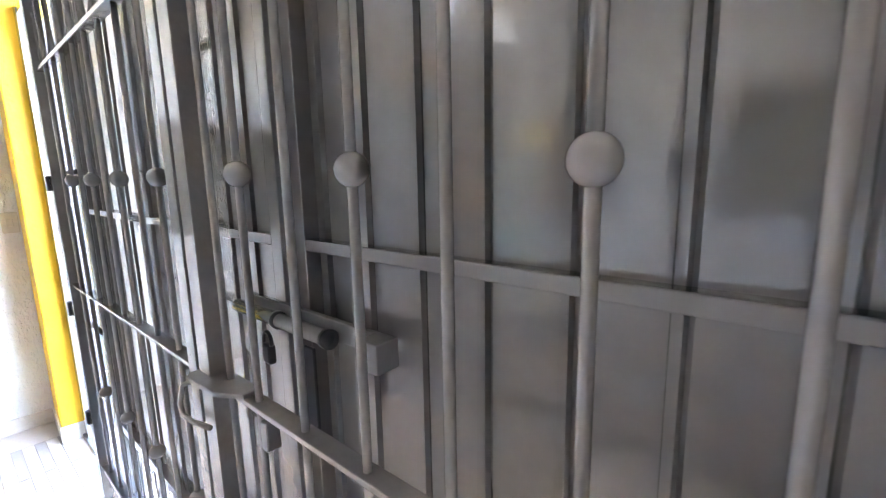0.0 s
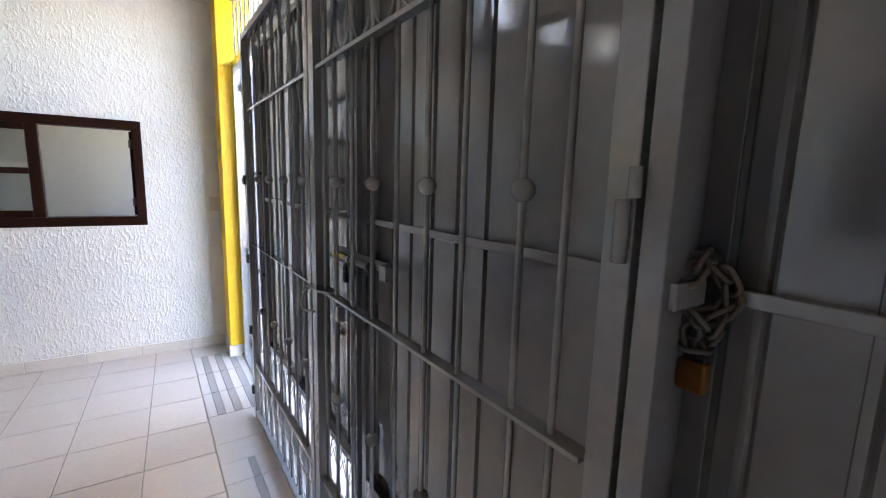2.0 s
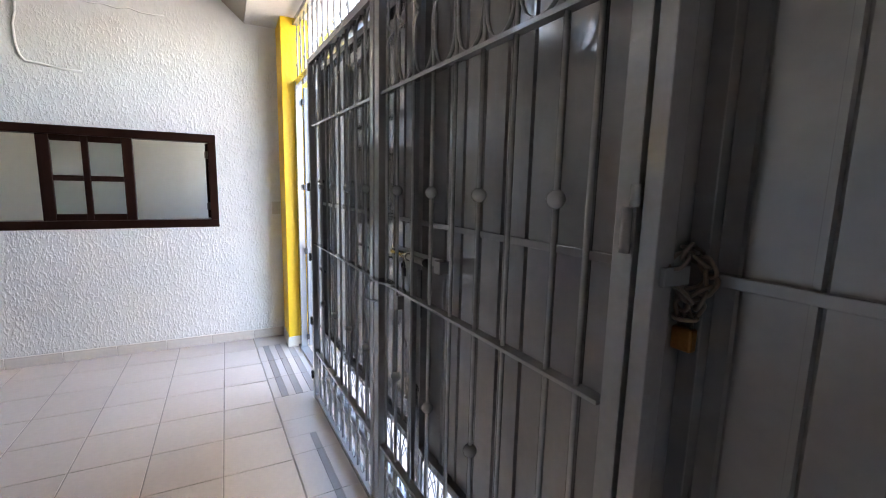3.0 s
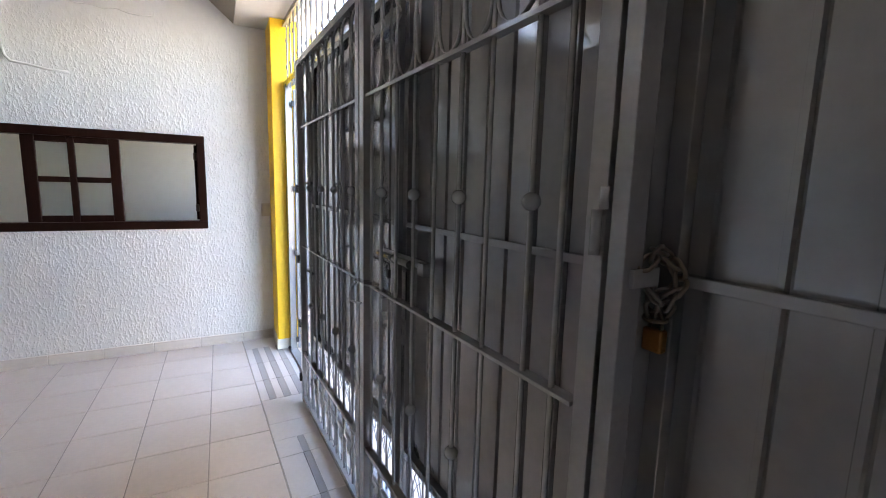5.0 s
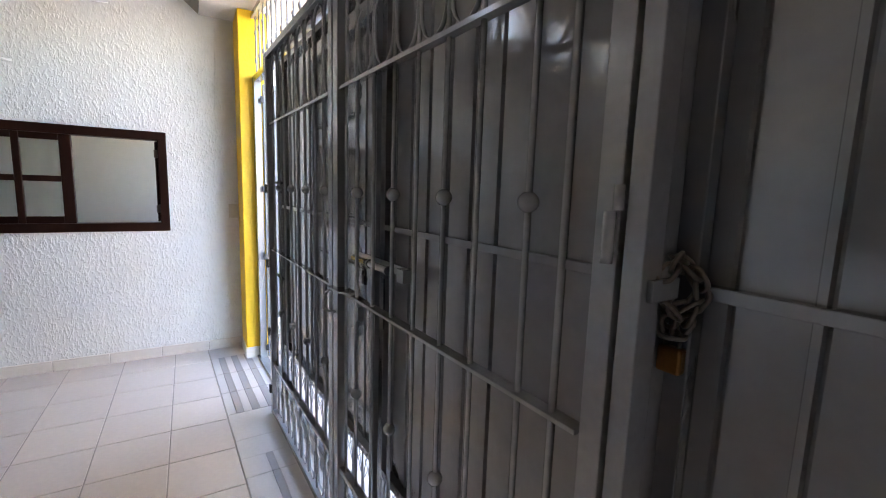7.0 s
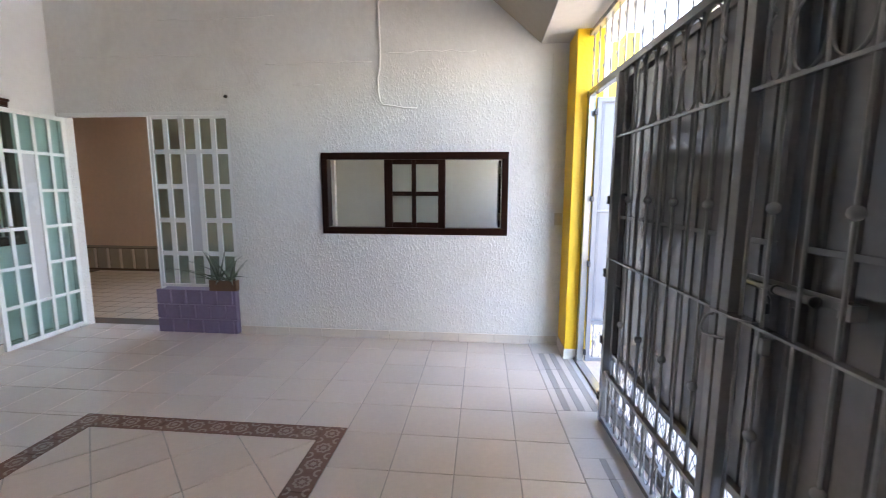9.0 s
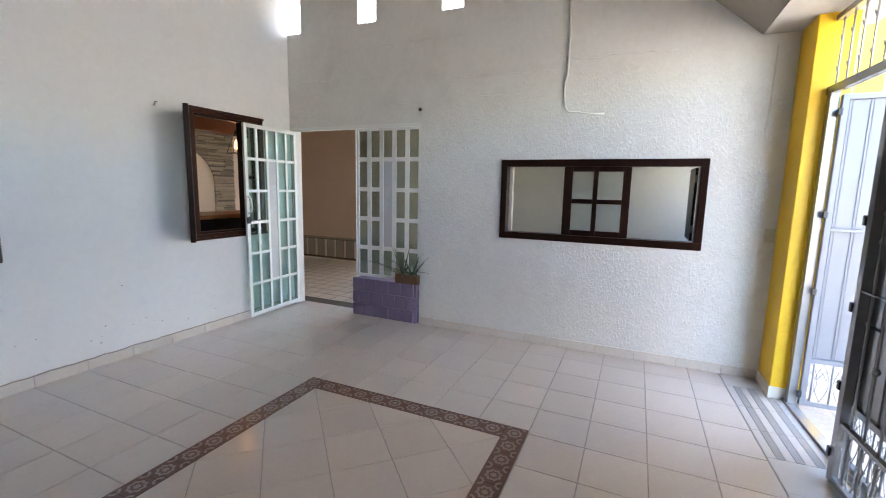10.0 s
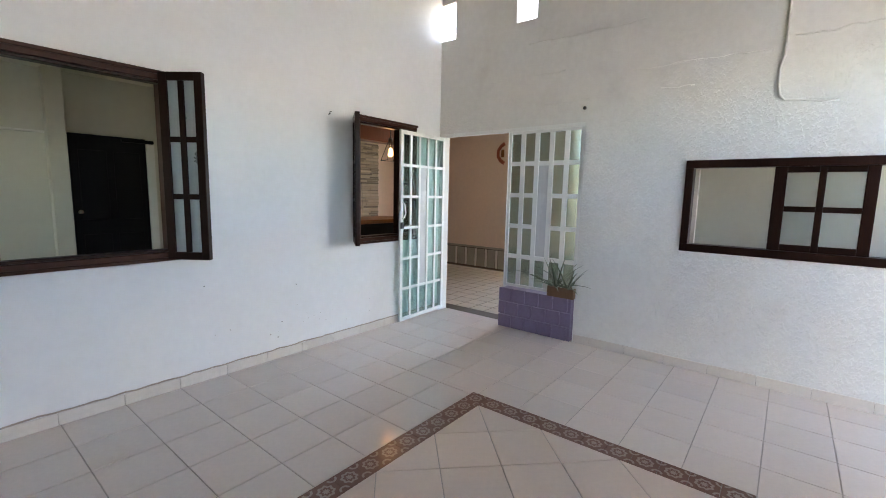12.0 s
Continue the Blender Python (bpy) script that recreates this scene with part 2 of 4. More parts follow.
M_BULB = glow("lit_bulb", (1.0, 0.5, 0.17), 0.55)
M_PATIO = mat("pale_patio_paving", (0.30, 0.28, 0.25), rough=0.8, vary=0.1, scale=2)
M_PLASTIC = mat("ivory_plastic", (0.6, 0.55, 0.45), rough=0.4)
M_CABLE = mat("painted_cable", (0.72, 0.70, 0.66), rough=0.6)
M_BARK = mat("bark", (0.12, 0.08, 0.05), rough=0.9, vary=0.3, scale=15, bump=0.01, bump_scale=30)
M_FOLIAGE = mat("foliage", (0.07, 0.11, 0.03), rough=0.6, vary=0.4, scale=3)

# ---- builders ----


def mesh_of(bm, name):
    me = bpy.data.meshes.new(name)
    bm.normal_update()
    bm.to_mesh(me)
    bm.free()
    return me


def part(name, bm, material, parent, label="", smooth=False):
    """Links a bmesh, or a mesh, as one mesh object under a thing or a part."""
    me = bm if isinstance(bm, bpy.types.Mesh) else mesh_of(bm, name)
    if not me.materials:
        me.materials.append(material)
    if smooth:
        me.polygons.foreach_set("use_smooth", [True] * len(me.polygons))
    ob = new(name, me)
    ob.parent = parent
    if label:
        ob["label"] = label
    return ob


def thing(name, m, label, category, group="", kind=""):
    ob = new(name)
    ob.empty_display_size = 0.1
    ob.matrix_world = m
    return tagged(ob, label, category, group, kind)


def structure(name, bm, material, label, smooth=False):
    ob = new(name, mesh_of(bm, name))
    ob.data.materials.append(material)
    if smooth:
        ob.data.polygons.foreach_set("use_smooth", [True] * len(ob.data.polygons))
    return tagged(ob, label, name.split("_")[0], kind="structure")


def box(bm, x0, x1, y0, y1, z0, z1, bevel=0.0):
    vs = [bm.verts.new(c) for c in ((x0, y0, z0), (x1, y0, z0), (x1, y1, z0), (x0, y1, z0), (x0, y0, z1), (x1, y0, z1), (x1, y1, z1), (x0, y1, z1))]
    fs = [bm.faces.new([vs[i] for i in q]) for q in ((3, 2, 1, 0), (4, 5, 6, 7), (0, 1, 5, 4), (1, 2, 6, 5), (2, 3, 7, 6), (3, 0, 4, 7))]
    if bevel:
        es = {e for f in fs for e in f.edges}
        bmesh.ops.bevel(bm, geom=list(es), offset=bevel, segments=2, affect="EDGES", profile=0.5)
    return bm


def boxm(x0, x1, y0, y1, z0, z1, bevel=0.0):
    return box(bmesh.new(), x0, x1, y0, y1, z0, z1, bevel)


def tube(bm, pts, r, seg=10, ry=None, cap=True):
    """Sweeps an ellipse of radii r and ry (ry across the y axis) along pts."""
    pts = [Vector(p) for p in pts]
    rings = []
    for i, p in enumerate(pts):
        d = (pts[min(i + 1, len(pts) - 1)] - pts[max(i - 1, 0)]).normalized()
        side = Vector((0, 1, 0))
        if abs(d.y) > 0.9:
            side = Vector((0, 0, 1))
        a = side.cross(d).normalized()
        b = d.cross(a).normalized()
        rings.append([bm.verts.new(p + a * math.cos(k * 2 * math.pi / seg) * r + b * math.sin(k * 2 * math.pi / seg) * (ry or r)) for k in range(seg)])
    for q, w in zip(rings, rings[1:]):
        for k in range(seg):
            bm.faces.new((q[k], q[(k + 1) % seg], w[(k + 1) % seg], w[k]))
    if cap:
        bm.faces.new(rings[0][::-1])
        bm.faces.new(rings[-1])
    return bm


def ball(bm, c, r, u=18, v=12):
    bmesh.ops.create_uvsphere(bm, u_segments=u, v_segments=v, radius=r, matrix=Matrix.Translation(c))
    return bm


def arc(cx, cz, r, a0, a1, n=10, y=0.0, sx=1.0):
    return [(cx + sx * r * math.cos(radians(a0 + (a1 - a0) * i / n)), y, cz + r * math.sin(radians(a0 + (a1 - a0) * i / n))) for i in range(n + 1)]


def wall_with_holes(axis, at0, at1, a0, a1, z0, z1, holes):
    """A wall from at0 to at1 in thickness along axis ('x' or 'y'), from a0 to a1 along the other, with rectangular holes (a, b, low, high) that go through."""
    bm = bmesh.new()
    xs = sorted({a0, a1, *(v for h in holes for v in h[:2])})
    zs = sorted({z0, z1, *(v for h in holes for v in h[2:])})
    solid = lambda i, k: 0 <= i < len(xs) - 1 and 0 <= k < len(zs) - 1 and not any(h[0] - 1e-6 < (xs[i] + xs[i + 1]) / 2 < h[1] + 1e-6 and h[2] < (zs[k] + zs[k + 1]) / 2 < h[3] for h in holes)
    P = (lambda t, a, z: (t, a, z)) if axis == "x" else (lambda t, a, z: (a, t, z))
    seen = {}

    def V(t, a, z):
        key = (round(t, 5), round(a, 5), round(z, 5))
        if key not in seen:
            seen[key] = bm.verts.new(P(t, a, z))
        return seen[key]

    for i in range(len(xs) - 1):
        for k in range(len(zs) - 1):
            if not solid(i, k):
                continue
            l, r, b, t = xs[i], xs[i + 1], zs[k], zs[k + 1]
            bm.faces.new((V(at0, l, b), V(at0, r, b), V(at0, r, t), V(at0, l, t)))
            bm.faces.new((V(at1, l, t), V(at1, r, t), V(at1, r, b), V(at1, l, b)))
            for ok, e in ((solid(i - 1, k), ((l, t), (l, b))), (solid(i + 1, k), ((r, b), (r, t))), (solid(i, k - 1), ((l, b), (r, b))), (solid(i, k + 1), ((r, t), (l, t)))):
                if not ok:
                    (p, q), (c, d) = e
                    bm.faces.new((V(at0, p, q), V(at1, p, q), V(at1, c, d), V(at0, c, d)))
    bmesh.ops.recalc_face_normals(bm, faces=bm.faces)
    return bm


def clip(poly, nx, ny, d):
    """The part of a plane polygon with nx*x + ny*y <= d."""
    out = []
    for (ax, ay), (bx, by) in zip(poly, poly[1:] + poly[:1]):
        fa, fb = nx * ax + ny * ay - d, nx * bx + ny * by - d
        if fa <= 0:
            out.append((ax, ay))
        if (fa < 0 < fb) or (fb < 0 < fa):
            s = fa / (fa - fb)
            out.append((ax + s * (bx - ax), ay + s * (by - ay)))
    return out


def slab(poly, z0, z1, edge=0.002):
    """A flat piece with a small chamfer round its top, from a plane polygon (anticlockwise)."""
    bm = bmesh.new()
    cx, cy = sum(p[0] for p in poly) / len(poly), sum(p[1] for p in poly) / len(poly)
    low = [bm.verts.new((x, y, z0)) for x, y in poly]
    mid = [bm.verts.new((x, y, z1 - edge)) for x, y in poly]
    top = [bm.verts.new((x + (cx - x) / max(1e-6, math.hypot(cx - x, cy - y)) * edge * 1.4, y + (cy - y) / max(1e-6, math.hypot(cx - x, cy - y)) * edge * 1.4, z1)) for x, y in poly]
    k = len(poly)
    for a, b in ((low, mid), (mid, top)):
        for i in range(k):
            bm.faces.new((a[i], a[(i + 1) % k], b[(i + 1) % k], b[i]))
    bm.faces.new(top)
    return bm


def area(poly):
    return 0.5 * sum(a[0] * b[1] - b[0] * a[1] for a, b in zip(poly, poly[1:] + poly[:1]))


# ---- the structure ----
WX, WY = -3.075, -4.73      # faces of the hatch wall and of the long wall
BACK = 5.4                  # unseen far end of the room, set well back to bounce less light
GATE = pose(0.504, 0.232, 0, 0, 0, 2.63)
U_AX, V_AX = GATE.to_3x3() @ Vector((1, 0, 0)), GATE.to_3x3() @ Vector((0, 1, 0))
HATCH = (-2.045, -0.465, 1.065, 1.69)
HATCH_HOLE = (-2.10, -0.41, 1.012, 1.742)
W1_HOLE = (-0.17, 0.71, 0.985, 2.15)
W2_HOLE = (-2.60, -1.80, 0.97, 2.125)
SLOTS = [(-4.73, -4.53), (-3.752, -3.526), (-2.771, -2.545), (-1.79, -1.565)]

wall_hatch = structure("wall_hatch", wall_with_holes("x", WX - 0.16, WX, -5.0, 0.30, -0.1, 4.6,
    [HATCH_HOLE, (-4.708, -2.975, -0.1, 2.13)] + [(a, b, 3.17, 3.56) for a, b in SLOTS[:3]]), M_STUCCO, "white trowelled stucco wall with a serving hatch")
wall_long = structure("wall_long", wall_with_holes("y", WY - 0.15, WY, WX, BACK + 0.15, -0.1, 4.6, [W1_HOLE, W2_HOLE]), M_WALL, "smooth white painted wall with two wooden windows")
wall_back = structure("wall_back", wall_with_holes("x", BACK, BACK + 0.15, WY, 0.6, -0.1, 4.6, []), M_SHADE, "plain unseen wall closing the room, darkened to dim the gate end")


def prism(vs):
    """A bar along the room with the cross-section vs (y, z)."""
    bm = bmesh.new()
    lo = [bm.verts.new((WX, y, z)) for y, z in vs]
    hi = [bm.verts.new((BACK, y, z)) for y, z in vs]
    for i in range(len(vs)):
        j = (i + 1) % len(vs)
        bm.faces.new((lo[i], lo[j], hi[j], hi[i]))
    bm.faces.new(lo[::-1])
    bm.faces.new(hi)
    bmesh.ops.recalc_face_normals(bm, faces=bm.faces)
    return bm


# added wall, dark so that little light bounces onto the gate
wall_gate_end = structure("wall_gate_end", boxm(2.72, BACK, 0.20, 0.42, -0.1, 2.64), M_SHADE, "plain unseen wall past the end of the gate, darkened to cut bounced light")
# the slope's shade is in its plaster colour
ceiling = structure("ceiling", prism([(-0.155, 2.645), (-1.72, 4.0), (WY, 4.0), (WY, 4.12), (-1.68, 4.12), (-0.152, 2.80)]), M_SHADECEIL, "sloped plaster ceiling with shade and warm bounce in its colour")
soffit = structure("ceiling_soffit", prism([(-0.152, 2.64), (-0.152, 2.80), (0.48, 2.80), (0.48, 2.64)]), M_SOFFIT, "flat white soffit over the gate, the lit tone of the ceiling plaster")

pillar = structure("pillar", boxm(WX, -2.745, 0.082, 0.30, 0.085, 2.64, 0.006), M_YELLOW, "bright yellow painted pillar beside the entrance")
part("pillar_foot", boxm(WX, -2.738, 0.074, 0.302, 0, 0.088, 0.003), M_SKIRT, pillar, "pale tiled foot")

# floor bed; its tiles come last in the file
floor = structure("floor", boxm(WX - 0.16, BACK, WY, 0.42, -0.12, -0.004), M_GROUT, "tiled floor bed with brown grout joints")
ground = structure("ground", boxm(-60, 60, 0.42, 80, -0.3, -0.05), M_PATIO, "pale paved yard outside the gate")

# ---- the gate ----
Z_TOP, Z_RAIL, Z_MID, Z_LOW = 2.09, 1.71, 1.028, 0.335


def cup_scroll(ua, ub, z, h, up=1, narrow=1.0, deep=0.0065):
    """A flat strip bent into a cup between two bars, its lips curling out past them."""
    bm = bmesh.new()
    m, w = (ua + ub) / 2, ((ub - ua) / 2 - 0.006) * narrow
    half = [(w + 0.012, 1.0), (w + 0.004, 0.93), (w - 0.002, 0.84), (w - 0.001, 0.70), (w, 0.55), (w * 0.97, 0.40), (w * 0.86, 0.24), (w * 0.66, 0.11), (w * 0.36, 0.03), (0, 0.0)]
    pts = [(m - x, 0, z + up * h * q) for x, q in half] + [(m + x, 0, z + up * h * q) for x, q in half[-2::-1]]
    tube(bm, pts, 0.0022, 6, ry=deep)
    return bm


def lip_leaf(u, z, s, up=1):
    """A short curled blade inside the lip of a cup."""
    return tube(bmesh.new(), [(u, -0.004, z - up * 0.035), (u + s * 0.006, -0.008, z), (u + s * 0.016, -0.009, z + up * 0.028), (u + s * 0.029, -0.005, z + up * 0.045)], 0.0062, 8, ry=0.0022)


def leaf_tie(bm, c, z, y=0.0):
    """A small wrought leaf: two short blades that cross a bar."""
    for s in (-1, 1):
        tube(bm, [(c - s * 0.003, y - 0.006, z - 0.02), (c + s * 0.005, y - 0.009, z), (c + s * 0.017, y - 0.006, z + 0.02)], 0.005, 6, ry=0.002)
    return bm


def grille_leaf(name, u0, u1, bars, balls, label):
    g = thing(name, GATE.copy(), label, "gate", "grille gate leaves")
    for a, b in ((u0, u0 + 0.045), (u1 - 0.038, u1)):
        part("stile", boxm(a, b, -0.02, 0.02, 0.012, Z_TOP, 0.002), M_GATE, g)
    i0, i1 = u0 + 0.045, u1 - 0.038
    part("top_rail", boxm(i0, i1, -0.019, 0.019, Z_TOP - 0.035, Z_TOP, 0.002), M_GATE, g)
    part("upper_rail", boxm(i0, i1, -0.013, 0.013, Z_RAIL - 0.006, Z_RAIL + 0.006, 0.0015), M_GATE, g)
    part("lock_rail", boxm(i0, i1 - 0.012, -0.0145, 0.0145, Z_MID - 0.012, Z_MID - 0.003, 0.0015), M_GATE, g)
    part("lower_rail", boxm(i0, i1, -0.014, 0.014, Z_LOW - 0.010, Z_LOW + 0.010, 0.0015), M_GATE, g)
    part("bottom_rail", boxm(i0, i1, -0.019, 0.019, 0.02, 0.05, 0.002), M_GATE, g)
    marks = sorted([i0] + bars + [i1])
    for u in bars:
        rod = part("bar", tube(bmesh.new(), [(u, 0, 0.05), (u, 0, Z_TOP - 0.035)], 0.0061, 12), M_GATE, g, smooth=True)
        if u in balls:
            for z in (1.367, 0.688):
                part("knob", ball(bmesh.new(), (u, 0, z), 0.0188), M_GATE, rod, smooth=True)
    for a, b in zip(marks, marks[1:]):
        if b - a < 0.05:
            continue
        for z, h, up, nw, dp in ((Z_RAIL + 0.008, 0.165, 1, 1.0, 0.0065), (Z_TOP - 0.037, 0.13, -1, 1.0, 0.0065), (0.052, 0.165, 1, 0.6, 0.004), (Z_LOW - 0.012, 0.075, -1, 0.8, 0.004)):
            cup = part("scroll", cup_scroll(a, b, z, h, up, nw, dp), M_GATE, g, smooth=True)
            if b - a > 0.075:
                part("leaf_ornament", lip_leaf((a + b) / 2 - ((b - a) / 2 - 0.007) * nw, z + up * h * 0.80, 1, up), M_GATE, cup, smooth=True)
    return g


leaf_r = grille_leaf("grille_gate", -1.138, -0.004, [-0.114, -0.196, -0.340, -0.460, -0.586, -0.711, -0.839, -0.965, -1.06], [-0.196, -0.460, -0.711, -0.965],
                     "grey wrought iron grille gate leaf with ball knobs and scrolls")
leaf_l = grille_leaf("grille_gate", -2.268, -1.150, [-2.155, -2.038, -1.918, -1.797, -1.672, -1.547, -1.419, -1.291], [-2.038, -1.797, -1.547, -1.291],
                     "grey wrought iron grille gate leaf beside the open entrance")
# latch plate with its hasp loop, where the two leaves meet
k = slab([(-1.142, -0.036), (-1.125, -0.046), (-1.03, -0.040), (-0.985, -0.0146), (-0.985, 0.0146), (-1.13, 0.0146), (-1.142, 0.006)], Z_MID - 0.002, Z_MID + 0.005, 0.002)
part("latch_plate", k, M_GATE, leaf_r, "worn flat latch plate")
part("hasp_loop", tube(bmesh.new(), [(-1.15, -0.03, 1.012), (-1.185, -0.034, 0.995), (-1.205, -0.036, 0.955), (-1.198, -0.036, 0.932), (-1.15, -0.034, 0.935), (-1.085, -0.032, 0.948)], 0.005, 8), M_GATE, leaf_r, smooth=True)
part("latch_hook", boxm(-0.98, -0.945, -0.004, 0.02, 0.945, 0.995, 0.003), M_GATE, leaf_r)
# pin hinges: a long knuckle on the leaf, a short one above it on the post
for z in (1.362, 0.42):
    h_ = part("hinge", tube(bmesh.new(), [(-0.013, -0.029, z - 0.070), (-0.013, -0.029, z - 0.062), (-0.013, -0.029, z)], 0.0085, 14), M_GATE, leaf_r, smooth=True)
    part("hinge_strap", boxm(-0.018, -0.006, -0.029, -0.018, z - 0.055, z - 0.008, 0.001), M_GATE, h_)
for z in (1.36, 0.93, 0.52, 0.16):
    part("hinge", boxm(-2.288, -2.262, -0.028, 0.0, z - 0.025, z + 0.025, 0.004), M_DARKMETAL, leaf_l, "dark strap hinge")
# bolts reaching from the leaf to its keeper
for z in (1.395, 0.86):
    part("bolt", tube(bmesh.new(), [(-2.27, 0.03, z), (-2.12, 0.03, z)], 0.008, 10), M_DARKMETAL, leaf_l, "dark sliding bolt", smooth=True)

# fixed frame: posts, transom, threshold
fr = thing("gate_frame", GATE.copy(), "grey steel gate frame with a barred transom", "gate frame")
for a, b, v0, v1, z1 in ((0.004, 0.034, -0.018, 0.028, 2.6), (-0.020, 0.010, 0.050, 0.140, 2.6), (-2.50, -2.455, 0.09, 0.135, 2.15), (-3.225, -3.165, 0.085, 0.135, 2.15), (1.30, 1.345, 0.09, 0.135, 2.6)):
    part("post", boxm(a, b, v0, v1, 0.0, z1, 0.002), M_GATE, fr)
part("transom_rail", boxm(-3.26, 2.2, 0.088, 0.135, 2.125, 2.175, 0.002), M_GATE, fr)
part("transom_rail", boxm(-3.26, 2.2, 0.088, 0.135, 2.585, 2.62, 0.002), M_GATE, fr)
u = -3.185
while u < 2.1:
    k = tube(bmesh.new(), [(u, 0.11, 2.175), (u, 0.11, 2.585)], 0.006, 8)
    part("transom_bar", k, M_GATE, fr, smooth=True)
    for z in (2.28, 2.47):
        part("leaf_ornament", leaf_tie(bmesh.new(), u, z, 0.11), M_GATE, fr, smooth=True)
    u += 0.132
part("threshold", boxm(-3.25, 2.2, 0.075, 0.14, -0.004, 0.018, 0.004), M_GATE, fr, "worn steel threshold")
part("hinge", tube(bmesh.new(), [(-0.001, -0.029, 1.364), (-0.001, -0.029, 1.397)], 0.0075, 14), M_GATE, fr, smooth=True)

# sheet doors behind the grille


def sheet_door(name, u0, u1, first, label, z0=0.36, z1=2.11, paint=M_SHEET):
    """A framed door of narrow folded sheets with a rail across and an open band at the foot."""
    d = thing(name, GATE.copy(), label, "door", "sheet metal doors")
    f = 0.034
    for a, b in ((u0, u0 + f), (u1 - f, u1)):
        part("stile", boxm(a, b, 0.098, 0.135, 0.03, z1, 0.002), paint, d)
    part("rail", boxm(u0 + f, u1 - f, 0.100, 0.133, z1 - 0.034, z1, 0.002), paint, d)
    part("rail", boxm(u0 + f, u1 - f, 0.098, 0.122, 1.243, 1.263, 0.002), paint, d)
    part("rail", boxm(u0 + f, u1 - f, 0.098, 0.135, z0 - 0.02, z0 + 0.014, 0.002), paint, d)
    part("rail", boxm(u0 + f, u1 - f, 0.100, 0.133, 0.03, 0.062, 0.002), paint, d)
    cuts = [u0 + f]
    c = first
    while c < u1 - f - 0.02:
        if c > u0 + f + 0.02:
            cuts.append(c)
        c += 0.103
    cuts.append(u1 - f)
    for a, b in zip(cuts, cuts[1:]):
        k = bmesh.new()
        prof = [(a - 0.003, 0.1272), (a + 0.002, 0.1245), (b - 0.018, 0.1245), (b - 0.0155, 0.1195), (b - 0.006, 0.1195), (b - 0.003, 0.1272), (b, 0.1275)]
        lo_ = [k.verts.new((x, y, z0 + 0.014)) for x, y in prof]
        hi_ = [k.verts.new((x, y, z1 - 0.034)) for x, y in prof]
        for i in range(len(prof) - 1):
            k.faces.new((lo_[i], lo_[i + 1], hi_[i + 1], hi_[i]))
        bl = [k.verts.new((x, 0.135, z)) for x, z in ((a - 0.003, z0 + 0.014), (b + 0.002, z0 + 0.014), (b + 0.002, z1 - 0.034), (a - 0.003, z1 - 0.034))]
        k.faces.new(bl)
        part("sheet_panel", k, paint, d)
    for i in range(len(cuts) - 1):
        m = (cuts[i] + cuts[i + 1]) / 2
        part("foot_bar", tube(bmesh.new(), [(cuts[i], 0.116, 0.062), (cuts[i], 0.116, z0 - 0.02)], 0.006, 8), paint, d, smooth=True)
        k = bmesh.new()
        for s in (-1, 1):
            tube(k, [(m + s * 0.04 * math.sin(q / 10 * math.pi), 0.116, 0.066 + (z0 - 0.09) * q / 10) for q in range(11)], 0.0022, 6)
            tube(k, [(m - s * 0.03, 0.116, 0.30), (m, 0.116, 0.27), (m + s * 0.03, 0.116, 0.22)], 0.0022, 6)
        part("foot_scroll", k, paint, d, smooth=True)
    return d


sheet_r = sheet_door("sheet_door", -1.0, -0.021, -0.932, "grey enamelled sheet metal door behind the grille")
sheet_l = sheet_door("sheet_door", -2.452, -1.04, -2.411, "grey enamelled sheet metal door with an open foot band")
sheet_3 = sheet_door("sheet_door", 0.0115, 1.298, 0.085, "grey enamelled sheet metal door chained to the post")
sheet_4 = sheet_door("sheet_door", 1.35, 2.2, 1.40, "grey enamelled sheet metal door at the end of the gate")
part("meeting_post", boxm(-1.036, -1.003, 0.122, 0.150, 0.03, 2.11, 0.002), M_SHEET, sheet_l)
# entrance door, open outwards, and its slide bolt neighbours
ent = sheet_door("sheet_door", 0.0, 0.70, 0.06, "pale grey sheet metal entrance door standing open to the yard", paint=M_PALE)
ent.matrix_world = GATE @ pose(-3.150, 0.14, 0, 0, 0, 88) @ pose(0, -0.116, 0)
for z in (2.0, 1.349, 0.835, 0.11):
    part("hinge", boxm(-0.02, 0.004, 0.084, 0.10, z - 0.022, z + 0.022, 0.003), M_DARKMETAL, ent, "dark hinge")
# slide bolt
sb = thing("slide_bolt", GATE.copy(), "large worn grey slide bolt on the sheet door", "bolt")
part("bolt_rod", tube(bmesh.new(), [(-1.17, 0.072, 1.122), (-0.885, 0.072, 1.122)], 0.0125, 14), M_GATE, sb, "worn pale rod", smooth=True)
for u in (-0.885, -1.03):
    part("collar", tube(bmesh.new(), [(u, 0.072, 1.122), (u + 0.012, 0.072, 1.122)], 0.0155, 14), M_DARKMETAL, sb, smooth=True)
part("keeper_bar", boxm(-1.17, -0.795, 0.086, 0.098, 1.114, 1.146, 0.002), M_GATE, sb)
part("keeper_box", boxm(-0.795, -0.755, 0.058, 0.098, 1.104, 1.146, 0.002), M_GATE, sb)
part("padlock_body", boxm(-1.052, -1.026, 0.052, 0.066, 1.045, 1.08, 0.004), M_DARKMETAL, sb)
part("padlock_shackle", tube(bmesh.new(), arc(-1.039, 1.085, 0.017, -20, 200, 12, 0.058, 0.8), 0.0035, 8), M_DARKMETAL, sb, smooth=True)
part("keeper_plate", boxm(-0.985, -0.955, 0.092, 0.098, 0.90, 1.08, 0.002), M_DARKMETAL, sb)

